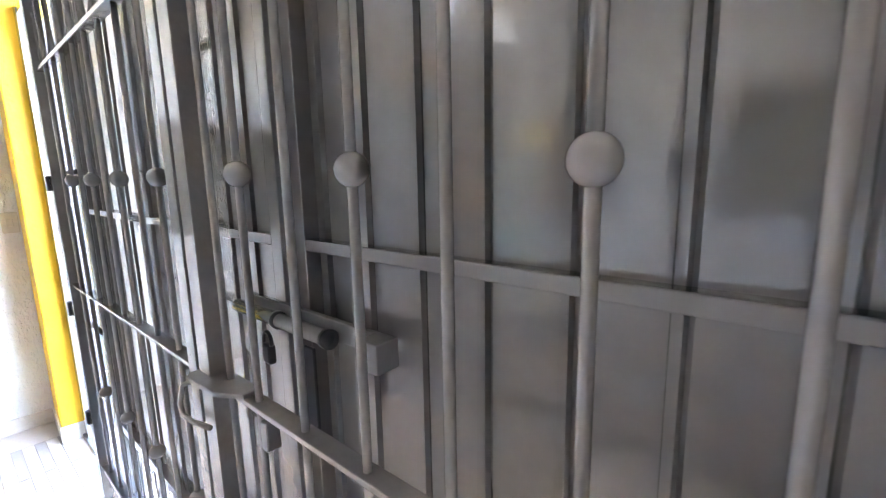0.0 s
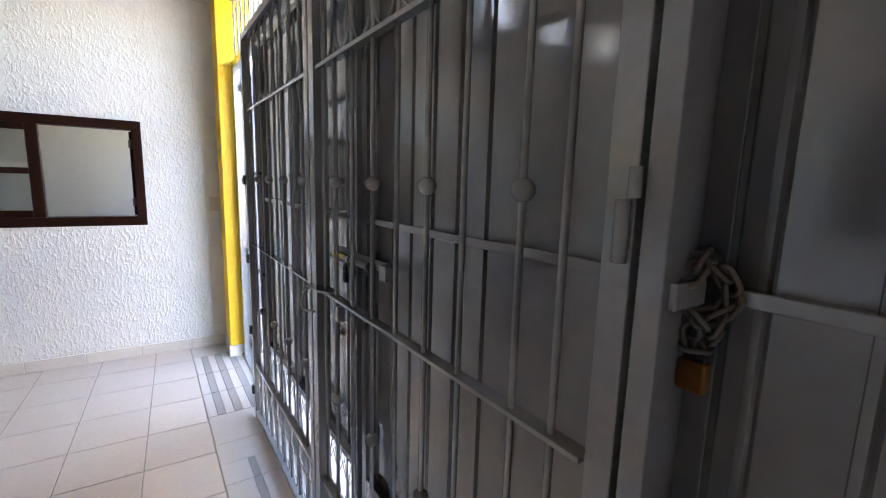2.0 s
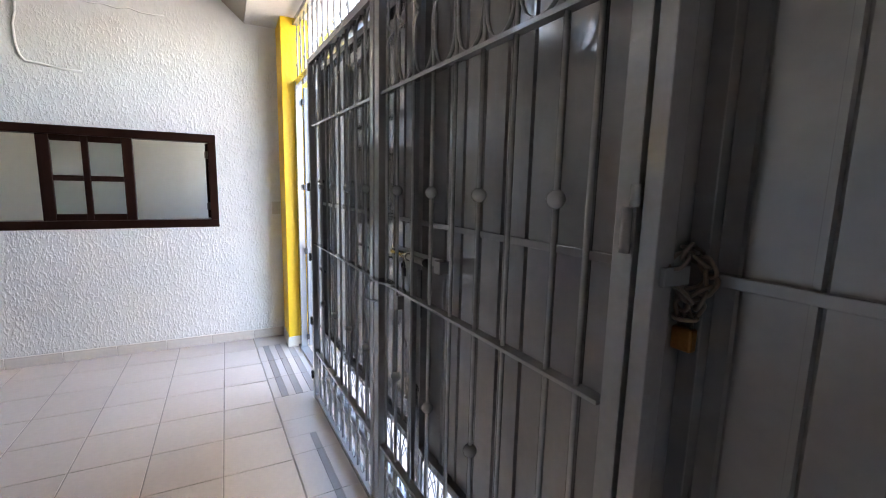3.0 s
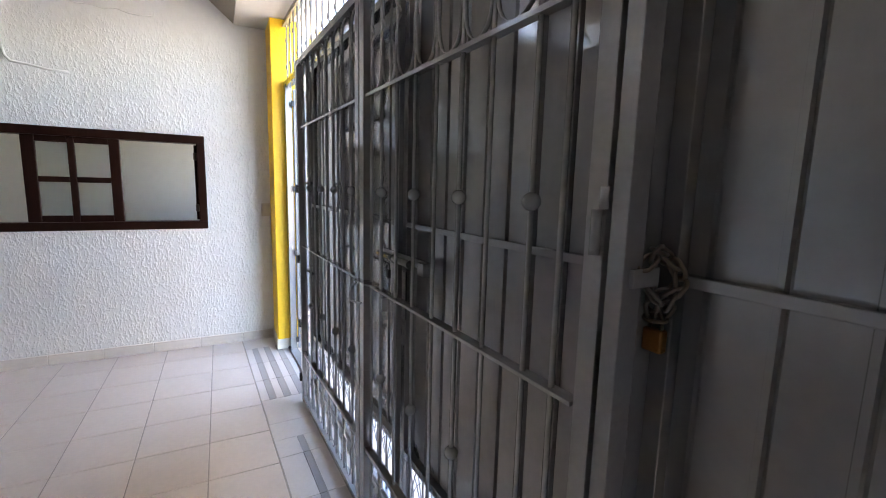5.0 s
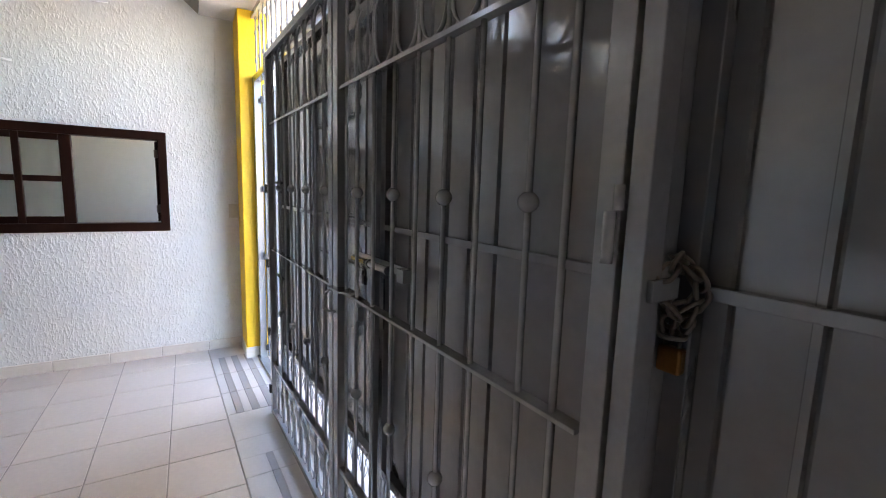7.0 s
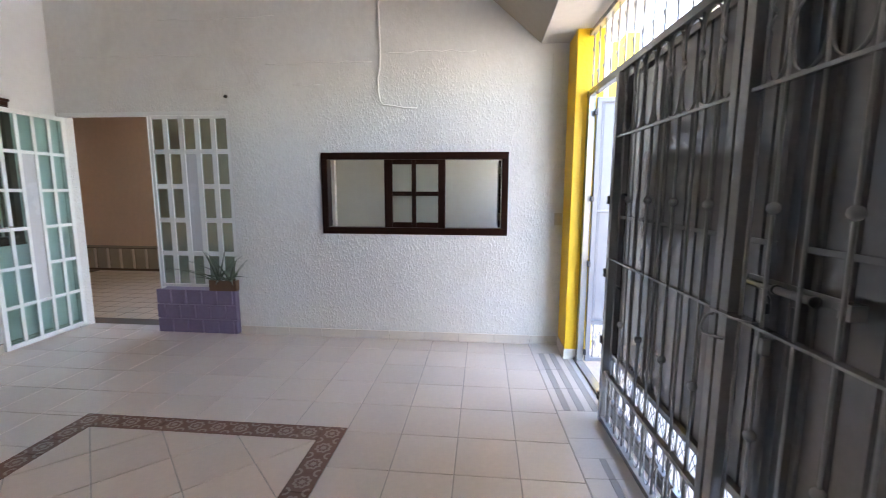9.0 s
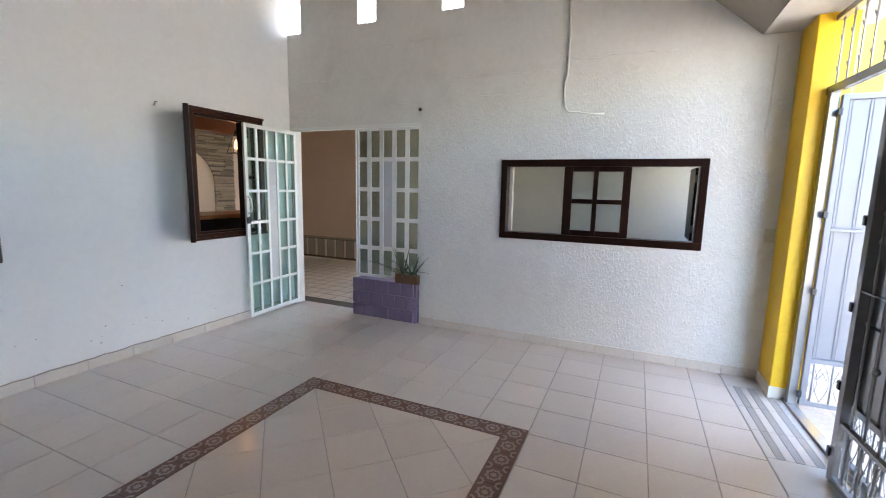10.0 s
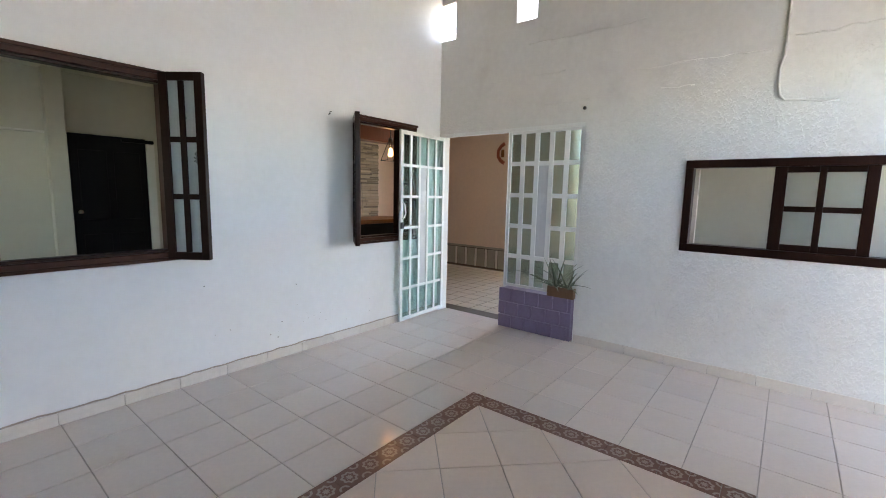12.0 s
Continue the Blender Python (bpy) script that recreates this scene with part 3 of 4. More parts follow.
# chain and padlock on the post


def chain_link(m, r=0.0034):
    k = bmesh.new()
    pts = [(0.0098 * math.cos(a), 0, 0.0075 * (1 if math.sin(a) > 0 else -1) + 0.0098 * math.sin(a)) for a in [i * math.pi / 8 + 0.01 for i in range(16)]]
    tube(k, pts + pts[:2], r, 8, cap=False)
    k.transform(m)
    return k


ch = thing("chain", GATE.copy(), "rusty steel chain looped round the gate post and rail", "chain")
path = [(0.040, 0.030, 1.284), (0.042, 0.046, 1.297), (0.036, 0.062, 1.299), (0.034, 0.077, 1.291), (0.043, 0.084, 1.284), (0.051, 0.088, 1.272), (0.057, 0.090, 1.257), (0.055, 0.088, 1.243), (0.047, 0.084, 1.234), (0.039, 0.074, 1.228), (0.034, 0.060, 1.227),
        (0.029, 0.066, 1.241), (0.027, 0.070, 1.216), (0.026, 0.074, 1.201), (0.030, 0.078, 1.188), (0.040, 0.084, 1.201), (0.046, 0.087, 1.219)]
for i, p in enumerate(path):
    q = Vector(path[min(i + 1, len(path) - 1)]) - Vector(path[max(i - 1, 0)])
    part("chain_link", chain_link(Matrix.Translation(p) @ q.to_track_quat("Z", "Y").to_matrix().to_4x4() @ pose(0, 0, 0, 0, 0, 90 * (i % 2) + 20)), M_STEEL, ch, smooth=True)
pl = thing("padlock", GATE.copy(), "small tarnished brass padlock hanging from the chain", "padlock")
part("body", boxm(0.013, 0.048, 0.070, 0.088, 1.132, 1.171, 0.004), M_BRASS, pl)
part("shackle", tube(bmesh.new(), [(0.020, 0.079, 1.169), (0.020, 0.079, 1.185)] + arc(0.0305, 1.185, 0.0105, 180, 0, 8, 0.079) + [(0.041, 0.079, 1.169)], 0.0032, 8), M_STEEL, pl, smooth=True)
part("lug", boxm(0.034, 0.043, -0.006, 0.058, 1.246, 1.276, 0.002), M_GATE, fr)

# ---- serving hatch ----
hx = WX + 0.018
win = tagged(thing("window_1", Matrix.Identity(4), "dark stained wooden serving hatch with a four-pane middle sash", "window"), kind="structure")
y0, y1, z0, z1 = -2.108, -0.402, 1.006, 1.747
for a in ((y0, y1, z1 - 0.062, z1), (y0, y1, z0, z0 + 0.062)):
    part("frame_rail", boxm(WX - 0.10, hx, *a, 0.005), M_WOOD, win)
for a in ((y0, y0 + 0.058), (y1 - 0.058, y1)):
    part("frame_stile", boxm(WX - 0.098, hx - 0.002, *a, z0 + 0.06, z1 - 0.06, 0.005), M_WOOD, win)
sa, sb_ = -1.525, -0.965
for a in ((sa, sa + 0.075), (sb_ - 0.065, sb_), (-1.272, -1.232)):
    part("sash_stile", boxm(WX - 0.06, WX - 0.012, *a, z0 + 0.06, z1 - 0.06, 0.004), M_WOOD, win)
for a in ((z0 + 0.06, z0 + 0.11), (z1 - 0.105, z1 - 0.06), (1.358, 1.398)):
    for b in ((sa + 0.075, -1.272), (-1.232, sb_ - 0.065)):
        part("sash_rail", boxm(WX - 0.058, WX - 0.014, *b, *a, 0.004), M_WOOD, win)
for b in ((sa + 0.07, -1.270), (-1.234, sb_ - 0.06)):
    for a in ((1.11, 1.36), (1.396, 1.645)):
        o = part("pane", boxm(WX - 0.038, WX - 0.034, *b, *a), M_FROST, win)
        o.visible_shadow = False
part("jamb_strip", boxm(WX - 0.155, WX - 0.105, y0 + 0.055, y0 + 0.085, z0 + 0.06, z1 - 0.06, 0.003), M_SKIRT, win, "pale worn jamb edge")
for y, s in ((y1 - 0.06, -1),):
    k = thing("hatch_shutter", Matrix.Identity(4), "dark wooden hatch shutter swung open into the room behind", "shutter", "hatch shutters")
    part("board", boxm(WX - 0.50, WX - 0.105, min(y, y + s * 0.022), max(y, y + s * 0.022), z0 + 0.066, z1 - 0.066, 0.003), M_WOOD, k)
    for z in (1.17, 1.59):
        part("hinge", boxm(WX - 0.112, WX - 0.07, min(y + s * 0.002, y + s * 0.026), max(y + s * 0.002, y + s * 0.026), z - 0.03, z + 0.03, 0.002), M_STEEL, k, "bright steel hinge")

# ---- glazed iron door, side light, planter ----


def lattice(th, w, z0, z1, rows, tall, pane_glass, fw=0.040, bw=0.032, bh=0.030):
    """A white iron lattice of five columns; the middle one has a single tall pane over rows tall."""
    t = 0.014
    for a, b in ((0, fw), (w - fw, w)):
        part("stile", boxm(a, b, -t, t, z0, z1, 0.003), M_WHITE, th)
    part("rail", boxm(fw, w - fw, -t, t, z1 - fw, z1, 0.003), M_WHITE, th)
    part("rail", boxm(fw, w - fw, -t, t, z0, z0 + fw, 0.003), M_WHITE, th)
    cw = (w - 2 * fw - 4 * bw) / 5
    rh = (z1 - z0 - 2 * fw - (rows - 1) * bh) / rows
    cols = [fw + i * (cw + bw) for i in range(5)]
    lows = [z0 + fw + k * (rh + bh) for k in range(rows)]
    for c in cols[1:]:
        part("mullion", boxm(c - bw, c, -0.011, 0.011, z0 + fw, z1 - fw, 0.002), M_WHITE, th)
    for i, c in enumerate(cols):
        for k, z in enumerate(lows):
            in_tall = i == 2 and tall[0] < k <= tall[1]
            if k and not in_tall:
                part("glazing_bar", boxm(c, c + cw, -0.010, 0.010, z - bh, z, 0.002), M_WHITE, th)
            if i == 2 and tall[0] <= k <= tall[1]:
                if k == tall[0]:
                    o = part("tall_pane", boxm(c, c + cw, -0.002, 0.002, z, lows[tall[1]] + rh), M_PANEL, th, "single tall pale pane")
                    o.visible_shadow = False
                continue
            o = part("pane", boxm(c, c + cw, -0.002, 0.002, z, z + rh), pane_glass, th)
            o.visible_shadow = False


side = tagged(thing("window_2", pose(WX - 0.028, -3.79, 0, 0, 0, 90), "white iron side light with small clear panes above the planter", "window"), kind="structure")
lattice(side, 0.805, 0.455, 2.0955, 5, (1, 3), M_GREENGLASS, 0.030, 0.050, 0.045)
door = thing("glazed_door", Matrix.Translation((-3.115, -4.690, 0)) @ pose(0, 0, 0, 0, 0, 3.2), "white iron glazed door standing open against the wall", "door")
lattice(door, 0.795, 0.03, 2.092, 6, (1, 4), M_DOORGLASS)
for z in (0.35, 1.75):
    part("hinge", tube(bmesh.new(), [(-0.004, 0.0, z - 0.04), (-0.004, 0.0, z + 0.04)], 0.009, 10), M_WHITE, door, smooth=True)
lk_ = part("lock_case", boxm(0.758, 0.80, 0.014, 0.03, 1.055, 1.125, 0.003), M_DARKMETAL, door, "dark lock case")
part("lever", tube(bmesh.new(), [(0.775, 0.028, 1.085), (0.775, 0.065, 1.085), (0.66, 0.068, 1.09)], 0.008, 10), M_CHROME, lk_, "chrome lever", smooth=True)
part("pull_handle", tube(bmesh.new(), [(0.775, 0.014, 1.16), (0.772, 0.045, 1.18), (0.76, 0.055, 1.22), (0.772, 0.058, 1.26), (0.768, 0.045, 1.32), (0.775, 0.014, 1.345)], 0.008, 10), M_WHITE, door, "white wavy pull handle", smooth=True)
jamb = structure("door_frame", wall_with_holes("x", WX - 0.075, WX - 0.004, -4.728, -2.975, 0.0, 2.13, [(-4.708, -3.795, -0.1, 2.096), (-3.79, -2.983, -0.1, 2.096)]), M_WHITE, "thin white iron door frame")

planter = thing("planter_wall", Matrix.Translation((-3.10, -3.4, 0)), "low purple painted block planter wall under the side light", "planter")
part("core", boxm(-0.11, 0.040, -0.414, 0.398, 0.0, 0.432, 0.004), M_PURPLE, planter)
zrow = [(0.004, 0.142), (0.148, 0.288), (0.294, 0.438)]
for r, (za, zb) in enumerate(zrow):
    y = -0.418 - (0.0 if r % 2 == 0 else 0.075)
    while y < 0.40:
        a, b = max(y, -0.42), min(y + 0.152, 0.405)
        if b - a > 0.03:
            part("block", boxm(0.030, 0.060, a, b - 0.003, za, zb - 0.003, 0.004), M_PURPLE, planter)
            if b < 0.40:
                part("mortar_tick", boxm(0.056, 0.076, b - 0.010, b + 0.007, za + 0.022, zb - 0.020, 0.005), M_PURPLE, planter, "raised mortar joint")
        y += 0.158

pot = thing("plant_pot", Matrix.Translation((-3.062, -3.11, 0.438)) @ Matrix.Diagonal((1.0, 1.25, 1.2, 1.0)), "small weathered wooden trough with an aloe plant", "planter")
for a in ((-0.052, -0.042, -0.11, 0.11), (0.034, 0.044, -0.11, 0.11), (-0.042, 0.034, -0.11, -0.10), (-0.042, 0.034, 0.10, 0.11)):
    part("slat", boxm(*a, 0.0, 0.085, 0.002), M_POT, pot)
part("soil", boxm(-0.042, 0.034, -0.10, 0.10, 0.002, 0.07), M_SOIL, pot)
rnd = random.Random(5)
for cy in (-0.055, 0.045):
    for i in range(12):
        az = i * 2.4 + rnd.uniform(-0.3, 0.3)
        ln = rnd.uniform(0.26, 0.48)
        up = rnd.uniform(0.3, 1.25)
        k = bmesh.new()
        ring = []
        for s in range(7):
            q = s / 6
            d = Vector((math.cos(az), math.sin(az), 0))
            c = Vector((0, cy, 0.068)) + d * (ln * q * math.cos(up)) + Vector((0, 0, ln * (q * math.sin(up) - 0.22 * q * q)))
            c.x = max(c.x, -0.004 - 0.02)
            w = 0.0105 * (1 - q) ** 0.7 + 0.0006
            side_ = Vector((-d.y, d.x, 0))
            ring.append([k.verts.new(c + side_ * w), k.verts.new(c - Vector((0, 0, w * 0.7))), k.verts.new(c - side_ * w), k.verts.new(c + Vector((0, 0, w * 0.25)))])
        for a, b in zip(ring, ring[1:]):
            for j in range(4):
                k.faces.new((a[j], a[(j + 1) % 4], b[(j + 1) % 4], b[j]))
        part("aloe_leaf", k, M_LEAF, pot, smooth=True)

# ---- windows of the long wall ----


def shutter(name, m, w, z0, z1, cols, rows, label):
    s = thing(name, m, label, "shutter", "window shutters")
    f, t = 0.052, 0.021
    for a, b in ((0, f), (w - f, w)):
        part("stile", boxm(a, b, -t, t, z0, z1, 0.004), M_WOOD, s)
    for a, b in ((z0, z0 + f), (z1 - f, z1)):
        part("rail", boxm(f, w - f, -t, t, a, b, 0.004), M_WOOD, s)
    cw, rh, g = (w - 2 * f) / cols, (z1 - z0 - 2 * f) / rows, 0.036
    for i in range(1, cols):
        part("mullion", boxm(f + i * cw - g / 2, f + i * cw + g / 2, -0.017, 0.017, z0 + f, z1 - f, 0.003), M_WOOD, s)
    for k in range(1, rows):
        for i in range(cols):
            part("glazing_bar", boxm(f + i * cw + (g / 2 if i else 0), f + (i + 1) * cw - (g / 2 if i < cols - 1 else 0), -0.016, 0.016, z0 + f + k * rh - g / 2, z0 + f + k * rh + g / 2, 0.003), M_WOOD, s)
    for i in range(cols):
        for k in range(rows):
            part("pane", boxm(f + i * cw, f + (i + 1) * cw, -0.002, 0.002, z0 + f + k * rh, z0 + f + (k + 1) * rh), M_MILK, s).visible_shadow = False
    return s


def wood_window(name, x0, x1, z0, z1, label):
    w = tagged(thing(name, Matrix.Identity(4), label, "window"), kind="structure")
    f = 0.055
    for a, b in ((z1 - f, z1), (z0, z0 + f)):
        part("frame_rail", boxm(x0, x1, WY - 0.12, WY + 0.028, a, b, 0.006), M_WOODFRAME, w)
    for a, b in ((x0, x0 + f), (x1 - f, x1)):
        part("frame_stile", boxm(a, b, WY - 0.118, WY + 0.026, z0 + f, z1 - f, 0.006), M_WOODFRAME, w)
    for a, b in ((z1 - f - 0.018, z1 - f), (z0 + f, z0 + f + 0.018)):
        part("bead", boxm(x0 + f, x1 - f, WY - 0.06, WY + 0.012, a, b, 0.004), M_WOOD, w)
    part("drip_mould", boxm(x0 - 0.004, x1 + 0.004, WY, WY + 0.040, z1 - 0.020, z1 + 0.004, 0.006), M_WOODFRAME, w)
    part("sill_mould", boxm(x0 - 0.004, x1 + 0.004, WY, WY + 0.040, z0 - 0.004, z0 + 0.020, 0.006), M_WOODFRAME, w)
    return w


w3 = wood_window("window_3", -0.205, 0.745, 0.945, 2.19, "red-brown wooden window frame, its sashes open")
shutter("window_shutter", Matrix.Translation((-0.135, WY + 0.046, 0)) @ pose(0, 0, 0, 0, 0, 126.5), 0.288, 0.955, 2.18, 2, 3, "dark wooden glazed shutter swung open from its window")
# lit inner side of the far stile, put in as an orange strip
part("lit_stile_side", boxm(0.672, 0.690, WY - 0.116, WY + 0.010, 1.02, 2.115, 0.003), M_COUNTER, w3, "orange-brown strip for the warmly lit inner side of the stile")
shutter("window_shutter", Matrix.Translation((0.725, WY + 0.035, 0)) @ pose(0, 0, 0, 0, 0, 40), 0.29, 0.955, 2.18, 2, 3, "dark wooden glazed shutter swung open from its window")
wood_window("window_4", -2.645, -1.785, 0.925, 2.17, "dark wooden window frame looking into a bar")
shutter("window_shutter", Matrix.Translation((-1.757, WY + 0.038, 0)) @ pose(0, 0, 0, 0, 0, 53.5), 0.38, 0.955, 2.125, 2, 3, "dark wooden glazed shutter folded out beside its window")
cs = bpy.data.objects["window_4"]
part("mullion", boxm(-2.425, -2.367, WY - 0.06, WY + 0.012, 0.98, 2.115, 0.005), M_WOOD, cs)
part("closed_sash_rail", boxm(-2.59, -2.425, WY - 0.045, WY - 0.005, 1.52, 1.56, 0.004), M_WOOD, cs)
for za, zb in ((0.98, 1.52), (1.56, 2.115)):
    part("pane", boxm(-2.59, -2.425, WY - 0.028, WY - 0.024, za, zb), M_GLASS, cs)

# ---- rooms beyond ----
# behind the hatch
structure("wall_room_1", boxm(-5.25, -5.15, -2.85, 0.36, 0, 2.75), M_ROOM, "plain grey-white wall of the room behind the hatch")
# opening added out of sight to light the room behind the hatch
structure("wall_room_2", wall_with_holes("y", 0.36, 0.46, -5.25, WX - 0.16, 0, 2.75, [(-4.9, -4.2, 1.1, 2.1)]), M_ROOM, "plain grey-white side wall with an added, unseen opening for daylight")
structure("wall_room_3", boxm(-6.06, WX - 0.165, -2.95, -2.85, 0, 2.75), M_ROOM, "plain partition wall between the rooms")
structure("ceiling_room_1", boxm(-6.2, WX - 0.165, -8.2, 0.46, 2.75, 2.88), M_SHADECEIL, "flat plaster ceiling of the rooms behind")
structure("floor_room_1", boxm(-6.2, WX - 0.165, -8.2, 0.46, -0.12, -0.012), M_DARKGROUT, "floor bed of the rooms behind")
# behind the glazed door, with the bar at its side
# the hole is an added, unseen opening that lights this room
wall_peach = structure("wall_room_4", wall_with_holes("x", -6.2, -6.06, -8.2, -2.95, 0, 2.75, [(-4.15, -2.99, 0.1, 2.7)]), M_PEACH, "peach painted wall above a tiled dado")
structure("wall_bar_1", boxm(-6.06, -4.22, -8.2, -8.1, 0, 2.75), M_PEACH, "peach painted wall far beside the bar")
structure("wall_bar_4", boxm(-4.22, -4.12, -8.1, -6.95, 0, 2.75), M_PEACH, "peach painted return beside the stone cladding")
clad = structure("wall_bar_2", boxm(-4.12, -1.2, -7.05, -6.95, 0, 2.75), M_GROUT, "bar wall faced with split stone strips")
structure("wall_bar_3", boxm(-1.3, -1.2, -6.95, WY - 0.15, 0, 2.75), M_PEACH, "warm painted bar side wall")
structure("ceiling_bar", boxm(-3.235, -1.2, -7.1, WY - 0.15, 2.75, 2.88), M_SHADECEIL, "flat plaster ceiling over the bar")
structure("ceiling_room_2", boxm(-1.2, BACK, -7.0, WY - 0.15, 2.53, 2.75), M_OLIVE, "pale flat ceiling of the room with the black door")
structure("floor_bar", boxm(-3.235, BACK, -7.1, WY, -0.12, -0.012), M_GROUT, "dark floor behind the long wall")
# room behind the large window
structure("wall_room_6", boxm(-1.2, 2.7, -7.1, -7.0, 0, 2.75), M_OLIVE, "grey-white painted wall with a black door")
# opening added out of view, lets daylight in behind the large window
structure("wall_room_7", wall_with_holes("x", 2.6, 2.7, -7.0, WY - 0.15, 0, 2.75, [(-6.4, -5.5, 1.0, 2.1)]), M_OLIVE, "grey painted end wall with an added, unseen opening for daylight")

# stone strips round an arched niche
ARCH_X, ARCH_R, ARCH_Z = -3.25, 0.50, 1.46
rnd = random.Random(11)
z = 0.95
while z < 2.4:
    h = rnd.uniform(0.020, 0.034)
    x = -4.12
    while x < -2.2:
        w = rnd.uniform(0.12, 0.38)
        xa, xb = x, min(x + w, -2.2)
        zc = z + h / 2
        half = ARCH_R if zc < ARCH_Z else math.sqrt(max(0, ARCH_R ** 2 - (zc - ARCH_Z) ** 2))
        if half > 0 and xb > ARCH_X - half and xa < ARCH_X + half:
            if xa < ARCH_X - half:
                xb = ARCH_X - half
            else:
                x += w
                continue
        if xb - xa > 0.02:
            part("stone_strip", boxm(xa, xb - 0.004, -6.952, -6.952 + rnd.uniform(0.012, 0.035), z, z + h - 0.004), M_CLAD, clad)
        x += w
    z += h
k = bmesh.new()
pts = [(ARCH_X - ARCH_R, 0.9)] + [(ARCH_X - ARCH_R * math.cos(a * math.pi / 16), ARCH_Z + ARCH_R * math.sin(a * math.pi / 16)) for a in range(17)] + [(ARCH_X + ARCH_R, 0.9)]
lo_ = [k.verts.new((x, -6.948, z)) for x, z in pts]
hi_ = [k.verts.new((x, -6.935, z)) for x, z in pts]
for i in range(len(pts)):
    j = (i + 1) % len(pts)
    k.faces.new((lo_[i], lo_[j], hi_[j], hi_[i]))
k.faces.new(hi_)
k.faces.new(lo_[::-1])
bmesh.ops.recalc_face_normals(k, faces=k.faces)
part("arch_panel", k, mat("cream_arch_paint", (0.68, 0.54, 0.38), rough=0.6), clad, "cream painted arched panel")
ctr = thing("bar_counter", Matrix.Identity(4), "dark bar counter with a warm wooden top", "counter")
part("top", boxm(-3.2, -1.45, -5.75, -5.15, 1.075, 1.12, 0.01), M_COUNTER, ctr, "warm varnished wooden top")
part("front", boxm(-3.12, -1.5, -5.68, -5.22, 0.0, 1.075, 0.004), M_BLACK, ctr, "dark front")
bmz = thing("ceiling_beam", Matrix.Identity(4), "varnished wooden beam across the bar", "beam")
part("beam", boxm(-3.3, -1.35, -5.62, -5.42, 2.06, 2.34, 0.008), M_BEAM, bmz)
part("hanger", boxm(-1.45, -1.37, -5.55, -5.49, 2.34, 2.75, 0.003), M_BEAM, bmz)
part("hanger", boxm(-3.2, -3.12, -5.55, -5.49, 2.34, 2.75, 0.003), M_BEAM, bmz)

lamp = thing("pendant_lamp", Matrix.Translation((-2.74, -5.22, 0)), "lit wire-cage pendant lamp with a warm bulb over the bar", "lamp")
part("cord", tube(bmesh.new(), [(0, 0, 2.08), (0, 0, 2.75)], 0.004, 8), M_DARKMETAL, lamp, smooth=True)
part("cap", tube(bmesh.new(), [(0, 0, 2.02), (0, 0, 2.08)], 0.028, 16), M_DARKMETAL, lamp, smooth=True)
for a in range(4):
    c, s = math.cos(a * math.pi / 2 + 0.5), math.sin(a * math.pi / 2 + 0.5)
    c2, s2 = math.cos((a + 1) * math.pi / 2 + 0.5), math.sin((a + 1) * math.pi / 2 + 0.5)
    part("cage_wire", tube(bmesh.new(), [(0.03 * c, 0.03 * s, 2.04), (0.12 * c, 0.12 * s, 1.82)], 0.004, 6), M_DARKMETAL, lamp, smooth=True)
    part("cage_rim", tube(bmesh.new(), [(0.12 * c, 0.12 * s, 1.82), (0.12 * c2, 0.12 * s2, 1.82)], 0.004, 6), M_DARKMETAL, lamp, smooth=True)
k = bmesh.new()
ball(k, (0, 0, 1.90), 0.032, 16, 12)
for v in k.verts:
    if v.co.z > 1.90:
        v.co.z = 1.90 + (v.co.z - 1.90) * 2.2
        v.co.x *= 0.9
part("bulb", k, M_BULB, lamp, "glowing warm bulb", smooth=True)
bl = new("bulb_light", bpy.data.lights.new("bulb_light", "POINT"))
bl.data.energy, bl.data.color, bl.data.shadow_soft_size = 0.18, (1.0, 0.55, 0.25), 0.05
bl.location = (-2.74, -5.22, 1.845)

# dado of the peach room, its floor tiles and the wall ornament
part("dado_bed", boxm(-6.058, -6.050, -8.09, -4.2, 0.0, 0.43), M_DARKGROUT, wall_peach, "dark mortar bed")
y = -8.08
while y < -4.45:
    part("dado_tile", boxm(-6.052, -6.044, y, y + 0.168, 0.03, 0.378, 0.003), M_DADO, wall_peach)
    part("dado_strip", boxm(-6.052, -6.042, y + 0.180, y + 0.228, 0.03, 0.378, 0.003), M_SKIRT, wall_peach)
    y += 0.240
part("dado_cap", boxm(-6.052, -6.040, -8.09, -4.2, 0.392, 0.428, 0.003), M_DADO, wall_peach, "narrow capping row")
orn = thing("wall_ornament", pose(-6.045, -5.72, 2.2, 0, 0, 90), "small carved reddish wooden crescent ornament on the peach wall", "ornament")
part("crescent", tube(bmesh.new(), [(0.10, 0, 0.18), (0.02, 0, 0.13), (-0.035, 0, 0.05), (-0.035, 0, -0.05), (0.02, 0, -0.13), (0.10, 0, -0.18)], 0.035, 8, ry=0.012), mat("carved_red_wood", (0.3, 0.07, 0.03), rough=0.5, vary=0.2), orn, smooth=True)
part("core", tube(bmesh.new(), [(0.06, 0, -0.07), (0.06, 0, 0.07)], 0.035, 10, ry=0.012), M_COUNTER, orn, smooth=True)

# black door, pilaster and ledge in the room behind the large window
bd = tagged(thing("door_2", Matrix.Identity(4), "plain black door in a pale wall", "door"), kind="structure")
leaf_b = part("leaf", boxm(-0.725, -0.075, -7.0, -6.955, 0.0, 1.955, 0.003), M_BLACK, bd)
for xa, xb in ((-0.66, -0.43), (-0.37, -0.14)):
    for za, zb in ((0.2, 0.95), (1.1, 1.80)):
        part("door_panel", boxm(xa, xb, -6.956, -6.946, za, zb, 0.006), M_BLACK, leaf_b)
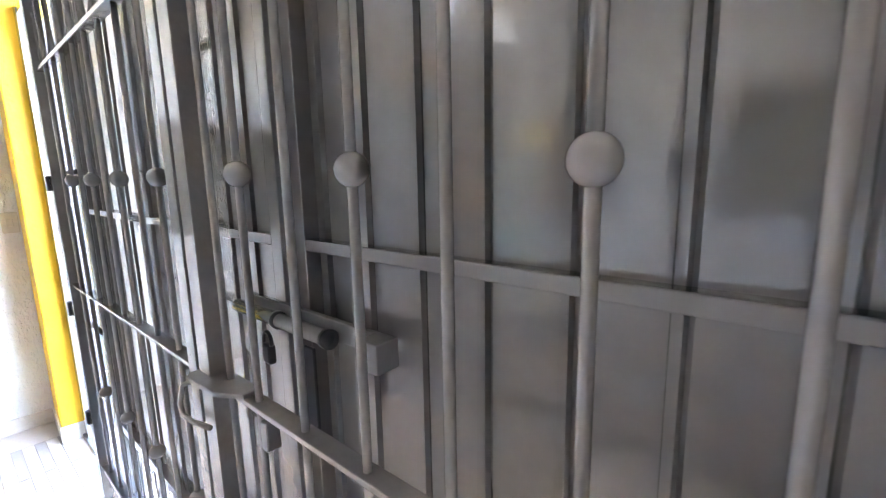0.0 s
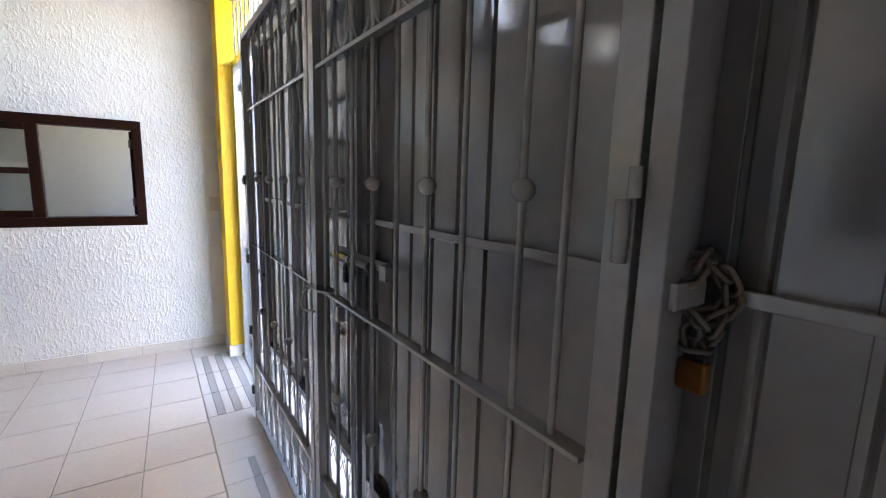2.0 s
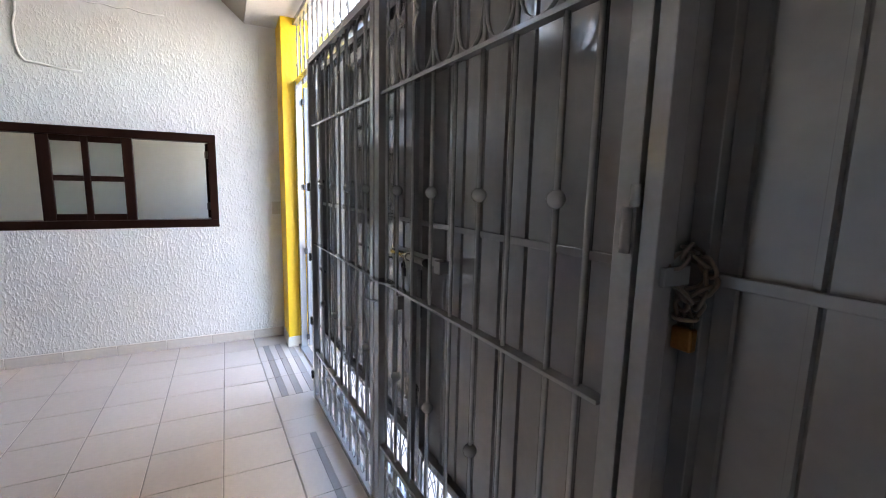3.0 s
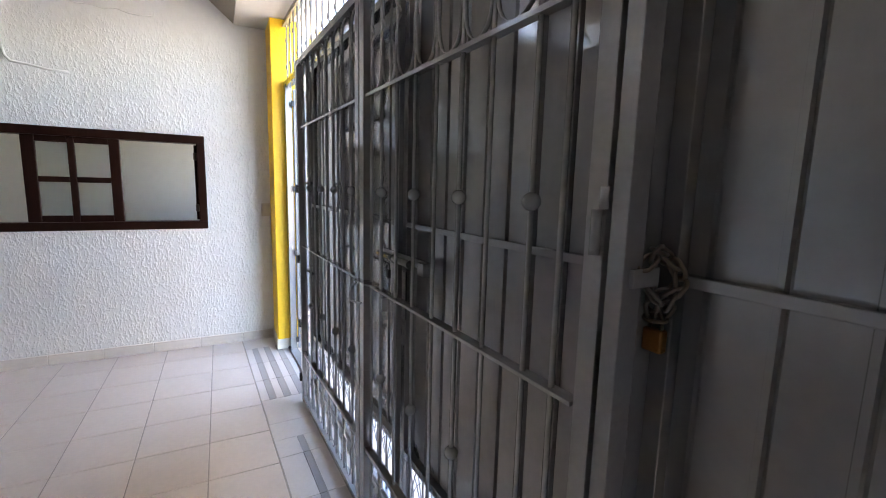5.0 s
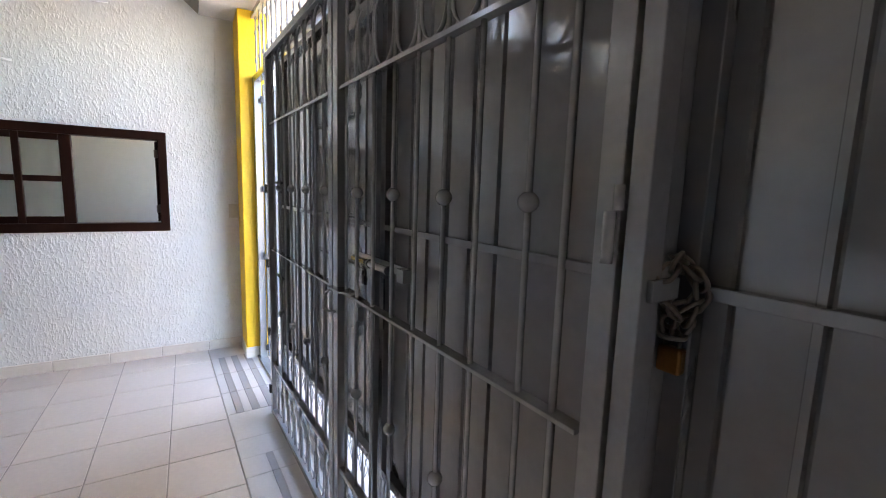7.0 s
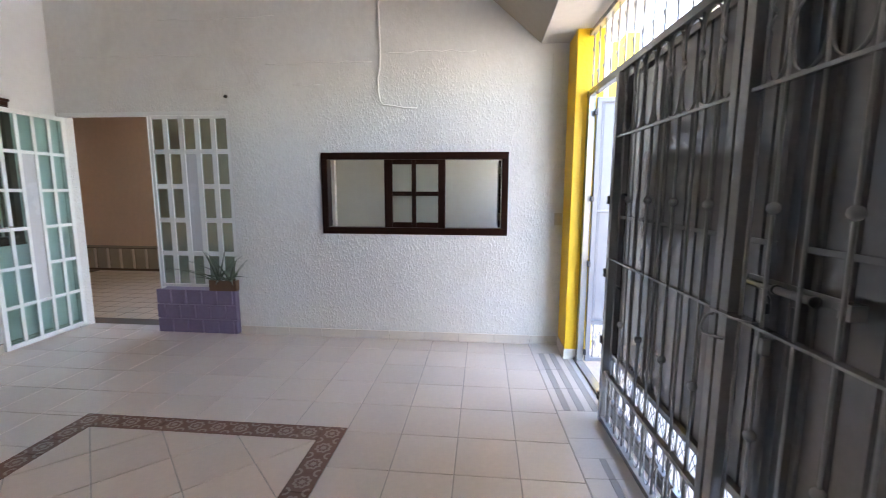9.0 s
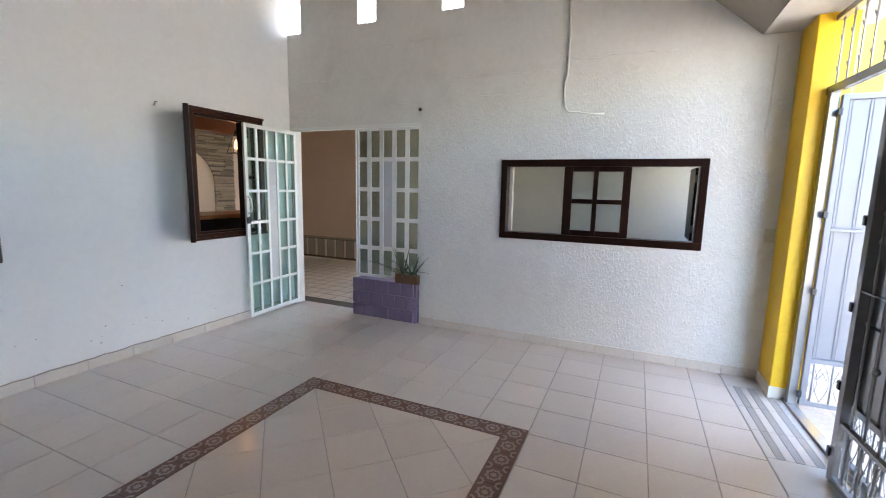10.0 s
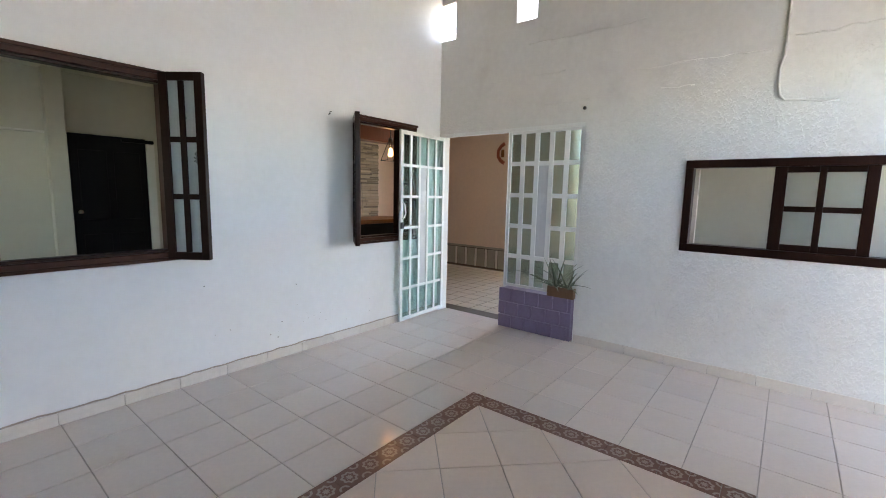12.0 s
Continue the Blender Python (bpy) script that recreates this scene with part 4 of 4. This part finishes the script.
part("casing", boxm(-0.805, -0.73, -7.0, -6.94, 0.0, 1.90, 0.004), M_ROOM, bd)
part("door_closer", boxm(-0.79, -0.50, -6.955, -6.90, 1.905, 1.94, 0.006), M_BLACK, bd, "black closer at the head of the door")
part("knob", ball(bmesh.new(), (-0.125, -6.93, 1.18), 0.026, 14, 10), M_CHROME, bd, "chrome knob", smooth=True)
structure("pilaster", boxm(-0.055, 0.085, -7.0, -6.88, 0, 2.53, 0.004), M_OLIVE, "pale pilaster beside the black door")
structure("wall_trim", boxm(0.09, 2.6, -7.0, -6.965, 1.93, 1.95, 0.003), M_ROOM, "thin ledge along the pale wall")

# ---- small things on the walls ----
cable = thing("wall_cable", Matrix.Translation((WX, 0, 0)), "white painted cable hanging loose down the stucco wall", "cable")
part("cable_run", tube(bmesh.new(), [(0.008, -1.552, 3.95), (0.008, -1.553, 3.06), (0.009, -1.540, 2.62), (0.010, -1.545, 2.47), (0.008, -1.566, 2.39), (0.008, -1.562, 2.27), (0.008, -1.548, 2.195), (0.008, -1.52, 2.158), (0.007, -1.44, 2.150), (0.006, -1.33, 2.130), (0.003, -1.22, 2.128)], 0.0085, 8), M_CABLE, cable, smooth=True)
part("clip", boxm(0, 0.014, -1.565, -1.54, 2.615, 2.63, 0.002), M_CABLE, cable)
crack = thing("wall_conduit", Matrix.Translation((WX, 0, 0)), "thin painted wire stapled beside the yellow pillar", "cable")
part("wire", tube(bmesh.new(), [(0.005, -0.05, 2.56), (0.005, -0.052, 2.3), (0.004, -0.058, 2.05), (0.004, -0.07, 1.95)], 0.0035, 6), M_CABLE, crack, smooth=True)
sw = thing("wall_switch", Matrix.Translation((WX, 0.042, 1.16)), "small ivory wall switch beside the pillar", "switch")
part("plate", boxm(0, 0.012, -0.034, 0.034, -0.055, 0.055, 0.003), M_PLASTIC, sw)
part("rocker", boxm(0.012, 0.017, -0.012, 0.012, -0.02, 0.02, 0.002), M_PLASTIC, sw)
for i, (x, z) in enumerate(((-1.489, 2.125), (-0.345, 2.075), (-0.35, 1.99), (-0.36, 0.72), (-1.12, 0.62))):
    nl = thing("wall_hook" if i == 0 else "nail", Matrix.Translation((x, WY, z)), "rusty hook driven into the white wall" if i == 0 else "small dark nail in the white wall", "hook" if i == 0 else "nail", "" if i == 0 else "nails")
    part("shank", tube(bmesh.new(), [(0, -0.002, 0), (0, 0.022 if i == 0 else 0.012, 0.003)], 0.004 if i == 0 else 0.003, 8), M_DARKMETAL, nl, smooth=True)
    if i == 0:
        part("hook", tube(bmesh.new(), [(0.0, 0.02, 0.003), (0.008, 0.03, 0.018), (-0.012, 0.028, 0.024)], 0.004, 8), M_DARKMETAL, nl, smooth=True)
stub = thing("pipe_stub", Matrix.Translation((WX, -2.99, 2.255)), "dark pipe stub sunk in the stucco above the side light", "pipe")
part("ring", tube(bmesh.new(), [(-0.01, 0, 0), (0.012, 0, 0)], 0.016, 12), M_STEEL, stub, smooth=True)
part("bore", tube(bmesh.new(), [(0.012, 0, 0), (0.0135, 0, 0)], 0.010, 12), M_DARKMETAL, stub, smooth=True)

# chips and scuffs low on the long wall
rnd = random.Random(17)
for i in range(20):
    cx, cz, w_ = rnd.gauss(-1.25, 0.4), 0.18 + abs(rnd.gauss(0, 0.13)), rnd.uniform(0.002, 0.007)
    k = bmesh.new()
    ring_ = [(cx + w_ * rnd.uniform(0.5, 1.4) * math.cos(a * math.pi / 3), cz + w_ * rnd.uniform(0.3, 0.9) * math.sin(a * math.pi / 3)) for a in range(6)]
    lo_, hi_ = [[k.verts.new((x, WY + d_, z)) for x, z in ring_] for d_ in (-0.001, 0.0012)]
    k.faces.new(hi_)
    for j in range(6):
        k.faces.new((lo_[j], lo_[(j + 1) % 6], hi_[(j + 1) % 6], hi_[j]))
    bmesh.ops.recalc_face_normals(k, faces=k.faces)
    part("paint_chip", k, M_STEEL if i % 6 == 0 else M_GROUT, wall_long)

# old trowel ridges in the stucco, half sunk
rnd = random.Random(21)
for ya, yb, zz in ((-3.6, -2.5, 2.93), (-2.6, -1.62, 2.53), (-4.6, -3.2, 2.62), (-3.4, -2.95, 2.33), (-2.35, -2.1, 2.34), (-1.5, -0.7, 2.60)):
    n_ = max(4, int((yb - ya) / 0.07))
    part("trowel_ridge", tube(bmesh.new(), [(WX + 0.0005 + rnd.uniform(-0.002, 0.002), ya + (yb - ya) * i / n_, zz + rnd.uniform(-0.012, 0.012)) for i in range(n_ + 1)], 0.0045, 6), M_STUCCO, wall_hatch, smooth=True)

# ---- the yard ----
structure("yard_wall_1", boxm(-5.2, -5.0, 0.46, 1.28, -0.05, 3.35), M_YELLOW, "yellow painted yard wall")
# added as a reflector: its sunlit face throws light in at the gate
structure("yard_wall_2", boxm(-14, 10, 7.0, 7.2, -0.05, 3.0), M_WALL, "white wall added across the yard to bounce sunlight through the gate")
structure("yard_wall_3", boxm(-10.2, -10.0, 0.46, 7.0, -0.05, 3.0), M_WALL, "white yard wall at the side")
tree = thing("tree", Matrix.Translation((-6.3, 2.35, -0.05)), "small leafy yard tree behind the yellow wall", "tree")
rnd = random.Random(3)
tk = bmesh.new()
prev = None
ringpts = [(0.02 * math.sin(i), 0.03 * math.cos(i * 1.3), i * 0.3) for i in range(8)]
for i in range(8):
    r = 0.09 - 0.008 * i
    ring = [tk.verts.new((ringpts[i][0] + r * math.cos(a * math.pi / 4), ringpts[i][1] + r * math.sin(a * math.pi / 4), ringpts[i][2])) for a in range(8)]
    if prev:
        for j in range(8):
            tk.faces.new((prev[j], prev[(j + 1) % 8], ring[(j + 1) % 8], ring[j]))
    prev = ring
part("trunk", tk, M_BARK, tree, smooth=True)
verts, faces = [], []
for c in range(46):
    a, e, d = rnd.uniform(0, 6.28), rnd.uniform(-0.5, 1.2), rnd.uniform(0.2, 1.0)
    cc = Vector((d * math.cos(a), d * math.sin(a), 2.75 + 0.55 * e))
    if c % 5 == 0:
        part("branch", tube(bmesh.new(), [(0.03, 0, 1.7), (cc.x * 0.5, cc.y * 0.5, 2.2), tuple(cc)], 0.018, 6), M_BARK, tree, smooth=True)
    for i in range(34):
        p = cc + Vector((rnd.gauss(0, 0.13), rnd.gauss(0, 0.13), rnd.gauss(0, 0.11)))
        q = Euler((rnd.uniform(-1, 1), rnd.uniform(-1, 1), rnd.uniform(0, 6.28))).to_matrix()
        n0 = len(verts)
        verts += [p + q @ Vector(v) for v in ((-0.02, 0, 0), (0, 0.05, 0.006), (0.02, 0, 0), (0, -0.05, 0.006))]
        faces.append((n0, n0 + 1, n0 + 2, n0 + 3))
me = bpy.data.meshes.new("crown")
me.from_pydata(verts, [], faces)
tagged(part("crown", me, M_FOLIAGE, tree), kind="stuff")

# ---- tiles ----
P = 0.33
GX, GY = -0.166, -3.713
RUG = (-1.522, 0.170, -3.092, -1.406)
BW = 0.1405
nv = V_AX
strip_d = nv.x * GATE.translation.x + nv.y * GATE.translation.y - 0.252     # the line along the gate where the room's tiles are cut
full = mesh_of(slab([(-P / 2 + 0.002, -P / 2 + 0.002), (P / 2 - 0.002, -P / 2 + 0.002), (P / 2 - 0.002, P / 2 - 0.002), (-P / 2 + 0.002, P / 2 - 0.002)], -0.006, 0.0), "tile")
full.materials.append(M_TILE)


def lay(poly, material, name="tile"):
    if len(poly) < 3 or abs(area(poly)) < 0.0006:
        return
    cx, cy = sum(p[0] for p in poly) / len(poly), sum(p[1] for p in poly) / len(poly)
    o = part(name, slab([(x - cx, y - cy) for x, y in poly], -0.006, 0.0), material, floor)
    o.location = (cx, cy, 0)


i0, i1 = math.floor((WX - GX) / P), math.ceil((BACK - GX) / P)
j0, j1 = math.floor((WY - GY) / P), math.ceil((0.2 - GY) / P)
for i in range(i0, i1):
    for j in range(j0, j1):
        x0, x1, y0, y1 = GX + i * P, GX + (i + 1) * P, GY + j * P, GY + (j + 1) * P
        poly = [(x0 + 0.002, y0 + 0.002), (x1 - 0.002, y0 + 0.002), (x1 - 0.002, y1 - 0.002), (x0 + 0.002, y1 - 0.002)]
        cut = clip(clip(clip(clip(poly, -1, 0, -WX), 1, 0, BACK), 0, -1, -WY), nv.x, nv.y, strip_d - 0.002)
        if len(cut) < 3:
            continue
        if x1 > RUG[0] and x0 < RUG[1] and y1 > RUG[2] and y0 < RUG[3]:
            for side_cut in ((1, 0, RUG[0] - 0.002), (-1, 0, -RUG[1] - 0.002)):
                lay(clip(cut, *side_cut), M_TILE)
            midp = clip(clip(cut, -1, 0, -RUG[0]), 1, 0, RUG[1])
            for side_cut in ((0, 1, RUG[2] - 0.002), (0, -1, -RUG[3] - 0.002)):
                lay(clip(midp, *side_cut) if len(midp) > 2 else [], M_TILE)
        elif abs(area(cut) - (P - 0.004) ** 2) < 1e-6:
            part("tile", full, M_TILE, floor).location = ((x0 + x1) / 2, (y0 + y1) / 2, 0)
        else:
            lay(cut, M_TILE)
for k in range(3):
    lay([(WX - 0.158, -4.706 + k * 0.304), (WX - 0.002, -4.706 + k * 0.304), (WX - 0.002, -4.404 + k * 0.304), (WX - 0.158, -4.404 + k * 0.304)], M_TILE)
# border of ornamented tiles
bt = mesh_of(slab([(-BW / 2 + 0.0008, -BW / 2 + 0.001), (BW / 2 - 0.0008, -BW / 2 + 0.001), (BW / 2 - 0.0008, BW / 2 - 0.001), (-BW / 2 + 0.0008, BW / 2 - 0.001)], -0.006, 0.0005, 0.001), "border_tile")
bt.materials.append(M_BORDER)
rug_w, rug_h = RUG[1] - RUG[0], RUG[3] - RUG[2]
for k in range(12):
    sx = rug_w / 12 / BW
    for y in (RUG[2] + BW / 2, RUG[3] - BW / 2):
        o = part("border_tile", bt, M_BORDER, floor)
        o.location, o.scale = (RUG[0] + (k + 0.5) * rug_w / 12, y, 0), (sx, 1, 1)
for k in range(10):
    h = (rug_h - 2 * BW) / 10
    for x in (RUG[0] + BW / 2, RUG[1] - BW / 2):
        o = part("border_tile", bt, M_BORDER, floor)
        o.location, o.scale, o.rotation_euler = (x, RUG[2] + BW + (k + 0.5) * h, 0), (h / BW, 1, 1), (0, 0, math.pi / 2)
# diagonal tiles inside the border
ix0, ix1, iy0, iy1 = RUG[0] + BW, RUG[1] - BW, RUG[2] + BW, RUG[3] - BW
dx, dy = (ix1 - ix0) / 3, (iy1 - iy0) / 3
for a in range(0, 7):
    for b in range(0, 7):
        if (a + b) % 2 == 0:
            continue
        cx, cy = ix0 + a * dx / 2, iy0 + b * dy / 2
        q = 0.0028
        poly = [(cx, cy - dy / 2 + q), (cx + dx / 2 - q, cy), (cx, cy + dy / 2 - q), (cx - dx / 2 + q, cy)]
        lay(clip(clip(clip(clip(poly, -1, 0, -ix0 - 0.001), 1, 0, ix1 - 0.001), 0, -1, -iy0 - 0.001), 0, 1, iy1 - 0.001), M_INNER, "inlay_tile")

# strip along the gate: plain tiles with grey inlaid stripes


def strip_piece(u0, u1, v0, v1, material, name, z=0.0, g=0.0015):
    pts = [GATE @ Vector((u, v, 0)) for u, v in ((u0 + g, v0 + g), (u1 - g, v0 + g), (u1 - g, v1 - g), (u0 + g, v1 - g))]
    poly = clip(clip([(p.x, p.y) for p in pts], -1, 0, -WX), 1, 0, BACK)
    if len(poly) > 2:
        cx, cy = sum(p[0] for p in poly) / len(poly), sum(p[1] for p in poly) / len(poly)
        part(name, slab([(x - cx, y - cy) for x, y in poly], z - 0.006, z, 0.001), material, floor).location = (cx, cy, 0)


us = [-3.62, -3.36, -3.02, -2.69, -2.375, -2.06, -1.71, -1.36, -1.01, -0.66, -0.31, 0.04, 0.39, 0.74, 1.09, 1.44, 1.79, 2.14, 2.3]
S0 = [(-0.198, -0.156), (-0.108, -0.064), (-0.014, 0.030)]
for n_, (a, b) in enumerate(zip(us, us[1:])):
    if -3.4 < a and b < -2.3:
        v = -0.248
        for s0, s1 in S0:
            strip_piece(a, b, v, s0, M_STONE, "stone_strip")
            strip_piece(a, b, s0, s1, M_STRIPE, "grey_strip")
            v = s1
        strip_piece(a, b, v, 0.075, M_STONE, "stone_strip")
    else:
        if a < -1.9 < b and a > -2.2:
            strip_piece(a, -1.875, -0.248, 0.075, M_STONE, "tile", g=0.0)
            strip_piece(-1.875, b, -0.248, -0.130, M_STONE, "tile", g=0.0)
            strip_piece(-1.875, b, -0.130, -0.096, M_STRIPE, "grey_strip", g=0.0)
            strip_piece(-1.875, b, -0.096, 0.075, M_STONE, "tile", g=0.0)
        elif a > -2.0:
            strip_piece(a, b, -0.248, -0.130, M_STONE, "tile")
            strip_piece(a, b, -0.130, -0.096, M_STRIPE, "grey_strip")
            strip_piece(a, b, -0.096, 0.075, M_STONE, "tile")
        else:
            strip_piece(a, b, -0.248, 0.075, M_STONE, "tile")

# skirting tiles
sk = structure("baseboard", boxm(WX, WX + 0.006, -2.97, 0.08, -0.002, 0.07), M_GROUT, "bedding of the pale tiled skirting")
y = -0.172
while y > -2.97:
    part("skirting_tile", boxm(WX + 0.002, WX + 0.012, max(y - P + 0.0015, -2.968), y - 0.0015, 0.001, 0.083, 0.002), M_SKIRT, sk)
    y -= P
part("skirting_tile", boxm(WX + 0.002, WX + 0.012, -0.170, 0.073, 0.001, 0.083, 0.002), M_SKIRT, sk)
sk2 = structure("baseboard_long", boxm(WX, BACK, WY, WY + 0.006, -0.002, 0.07), M_GROUT, "bedding of the pale tiled skirting")
x = 0.504 - 11 * 0.334
while x < BACK:
    if x + 0.334 > WX:
        part("skirting_tile", boxm(max(x, WX) + 0.0015, min(x + 0.334, BACK) - 0.0015, WY + 0.002, WY + 0.012, 0.001, 0.08, 0.002), M_SKIRT, sk2)
    x += 0.334
# rough mortar bead on top of the long wall's skirting
rnd = random.Random(9)
pts = []
x = WX + 0.02
while x < BACK - 0.02:
    pts.append((x, WY + 0.004 + rnd.uniform(0, 0.004), 0.083 + rnd.uniform(-0.002, 0.007) * (1 if x > -1.6 else 0.3)))
    x += rnd.uniform(0.03, 0.08)
part("mortar_bead", tube(bmesh.new(), pts, 0.006, 6), M_GROUT, sk2, "grimy mortar bead")
# tan tiles of the room behind the glazed door
fl2 = bpy.data.objects["floor_room_1"]
tt = mesh_of(slab([(-0.102, -0.102), (0.102, -0.102), (0.102, 0.102), (-0.102, 0.102)], -0.013, -0.0095, 0.001), "tan_tile")
tt.materials.append(M_TERRA)
for i in range(12):
    for j in range(20):
        part("tan_tile", tt, M_TERRA, fl2).location = (-5.93 + i * 0.216, -7.2 + j * 0.216, 0)
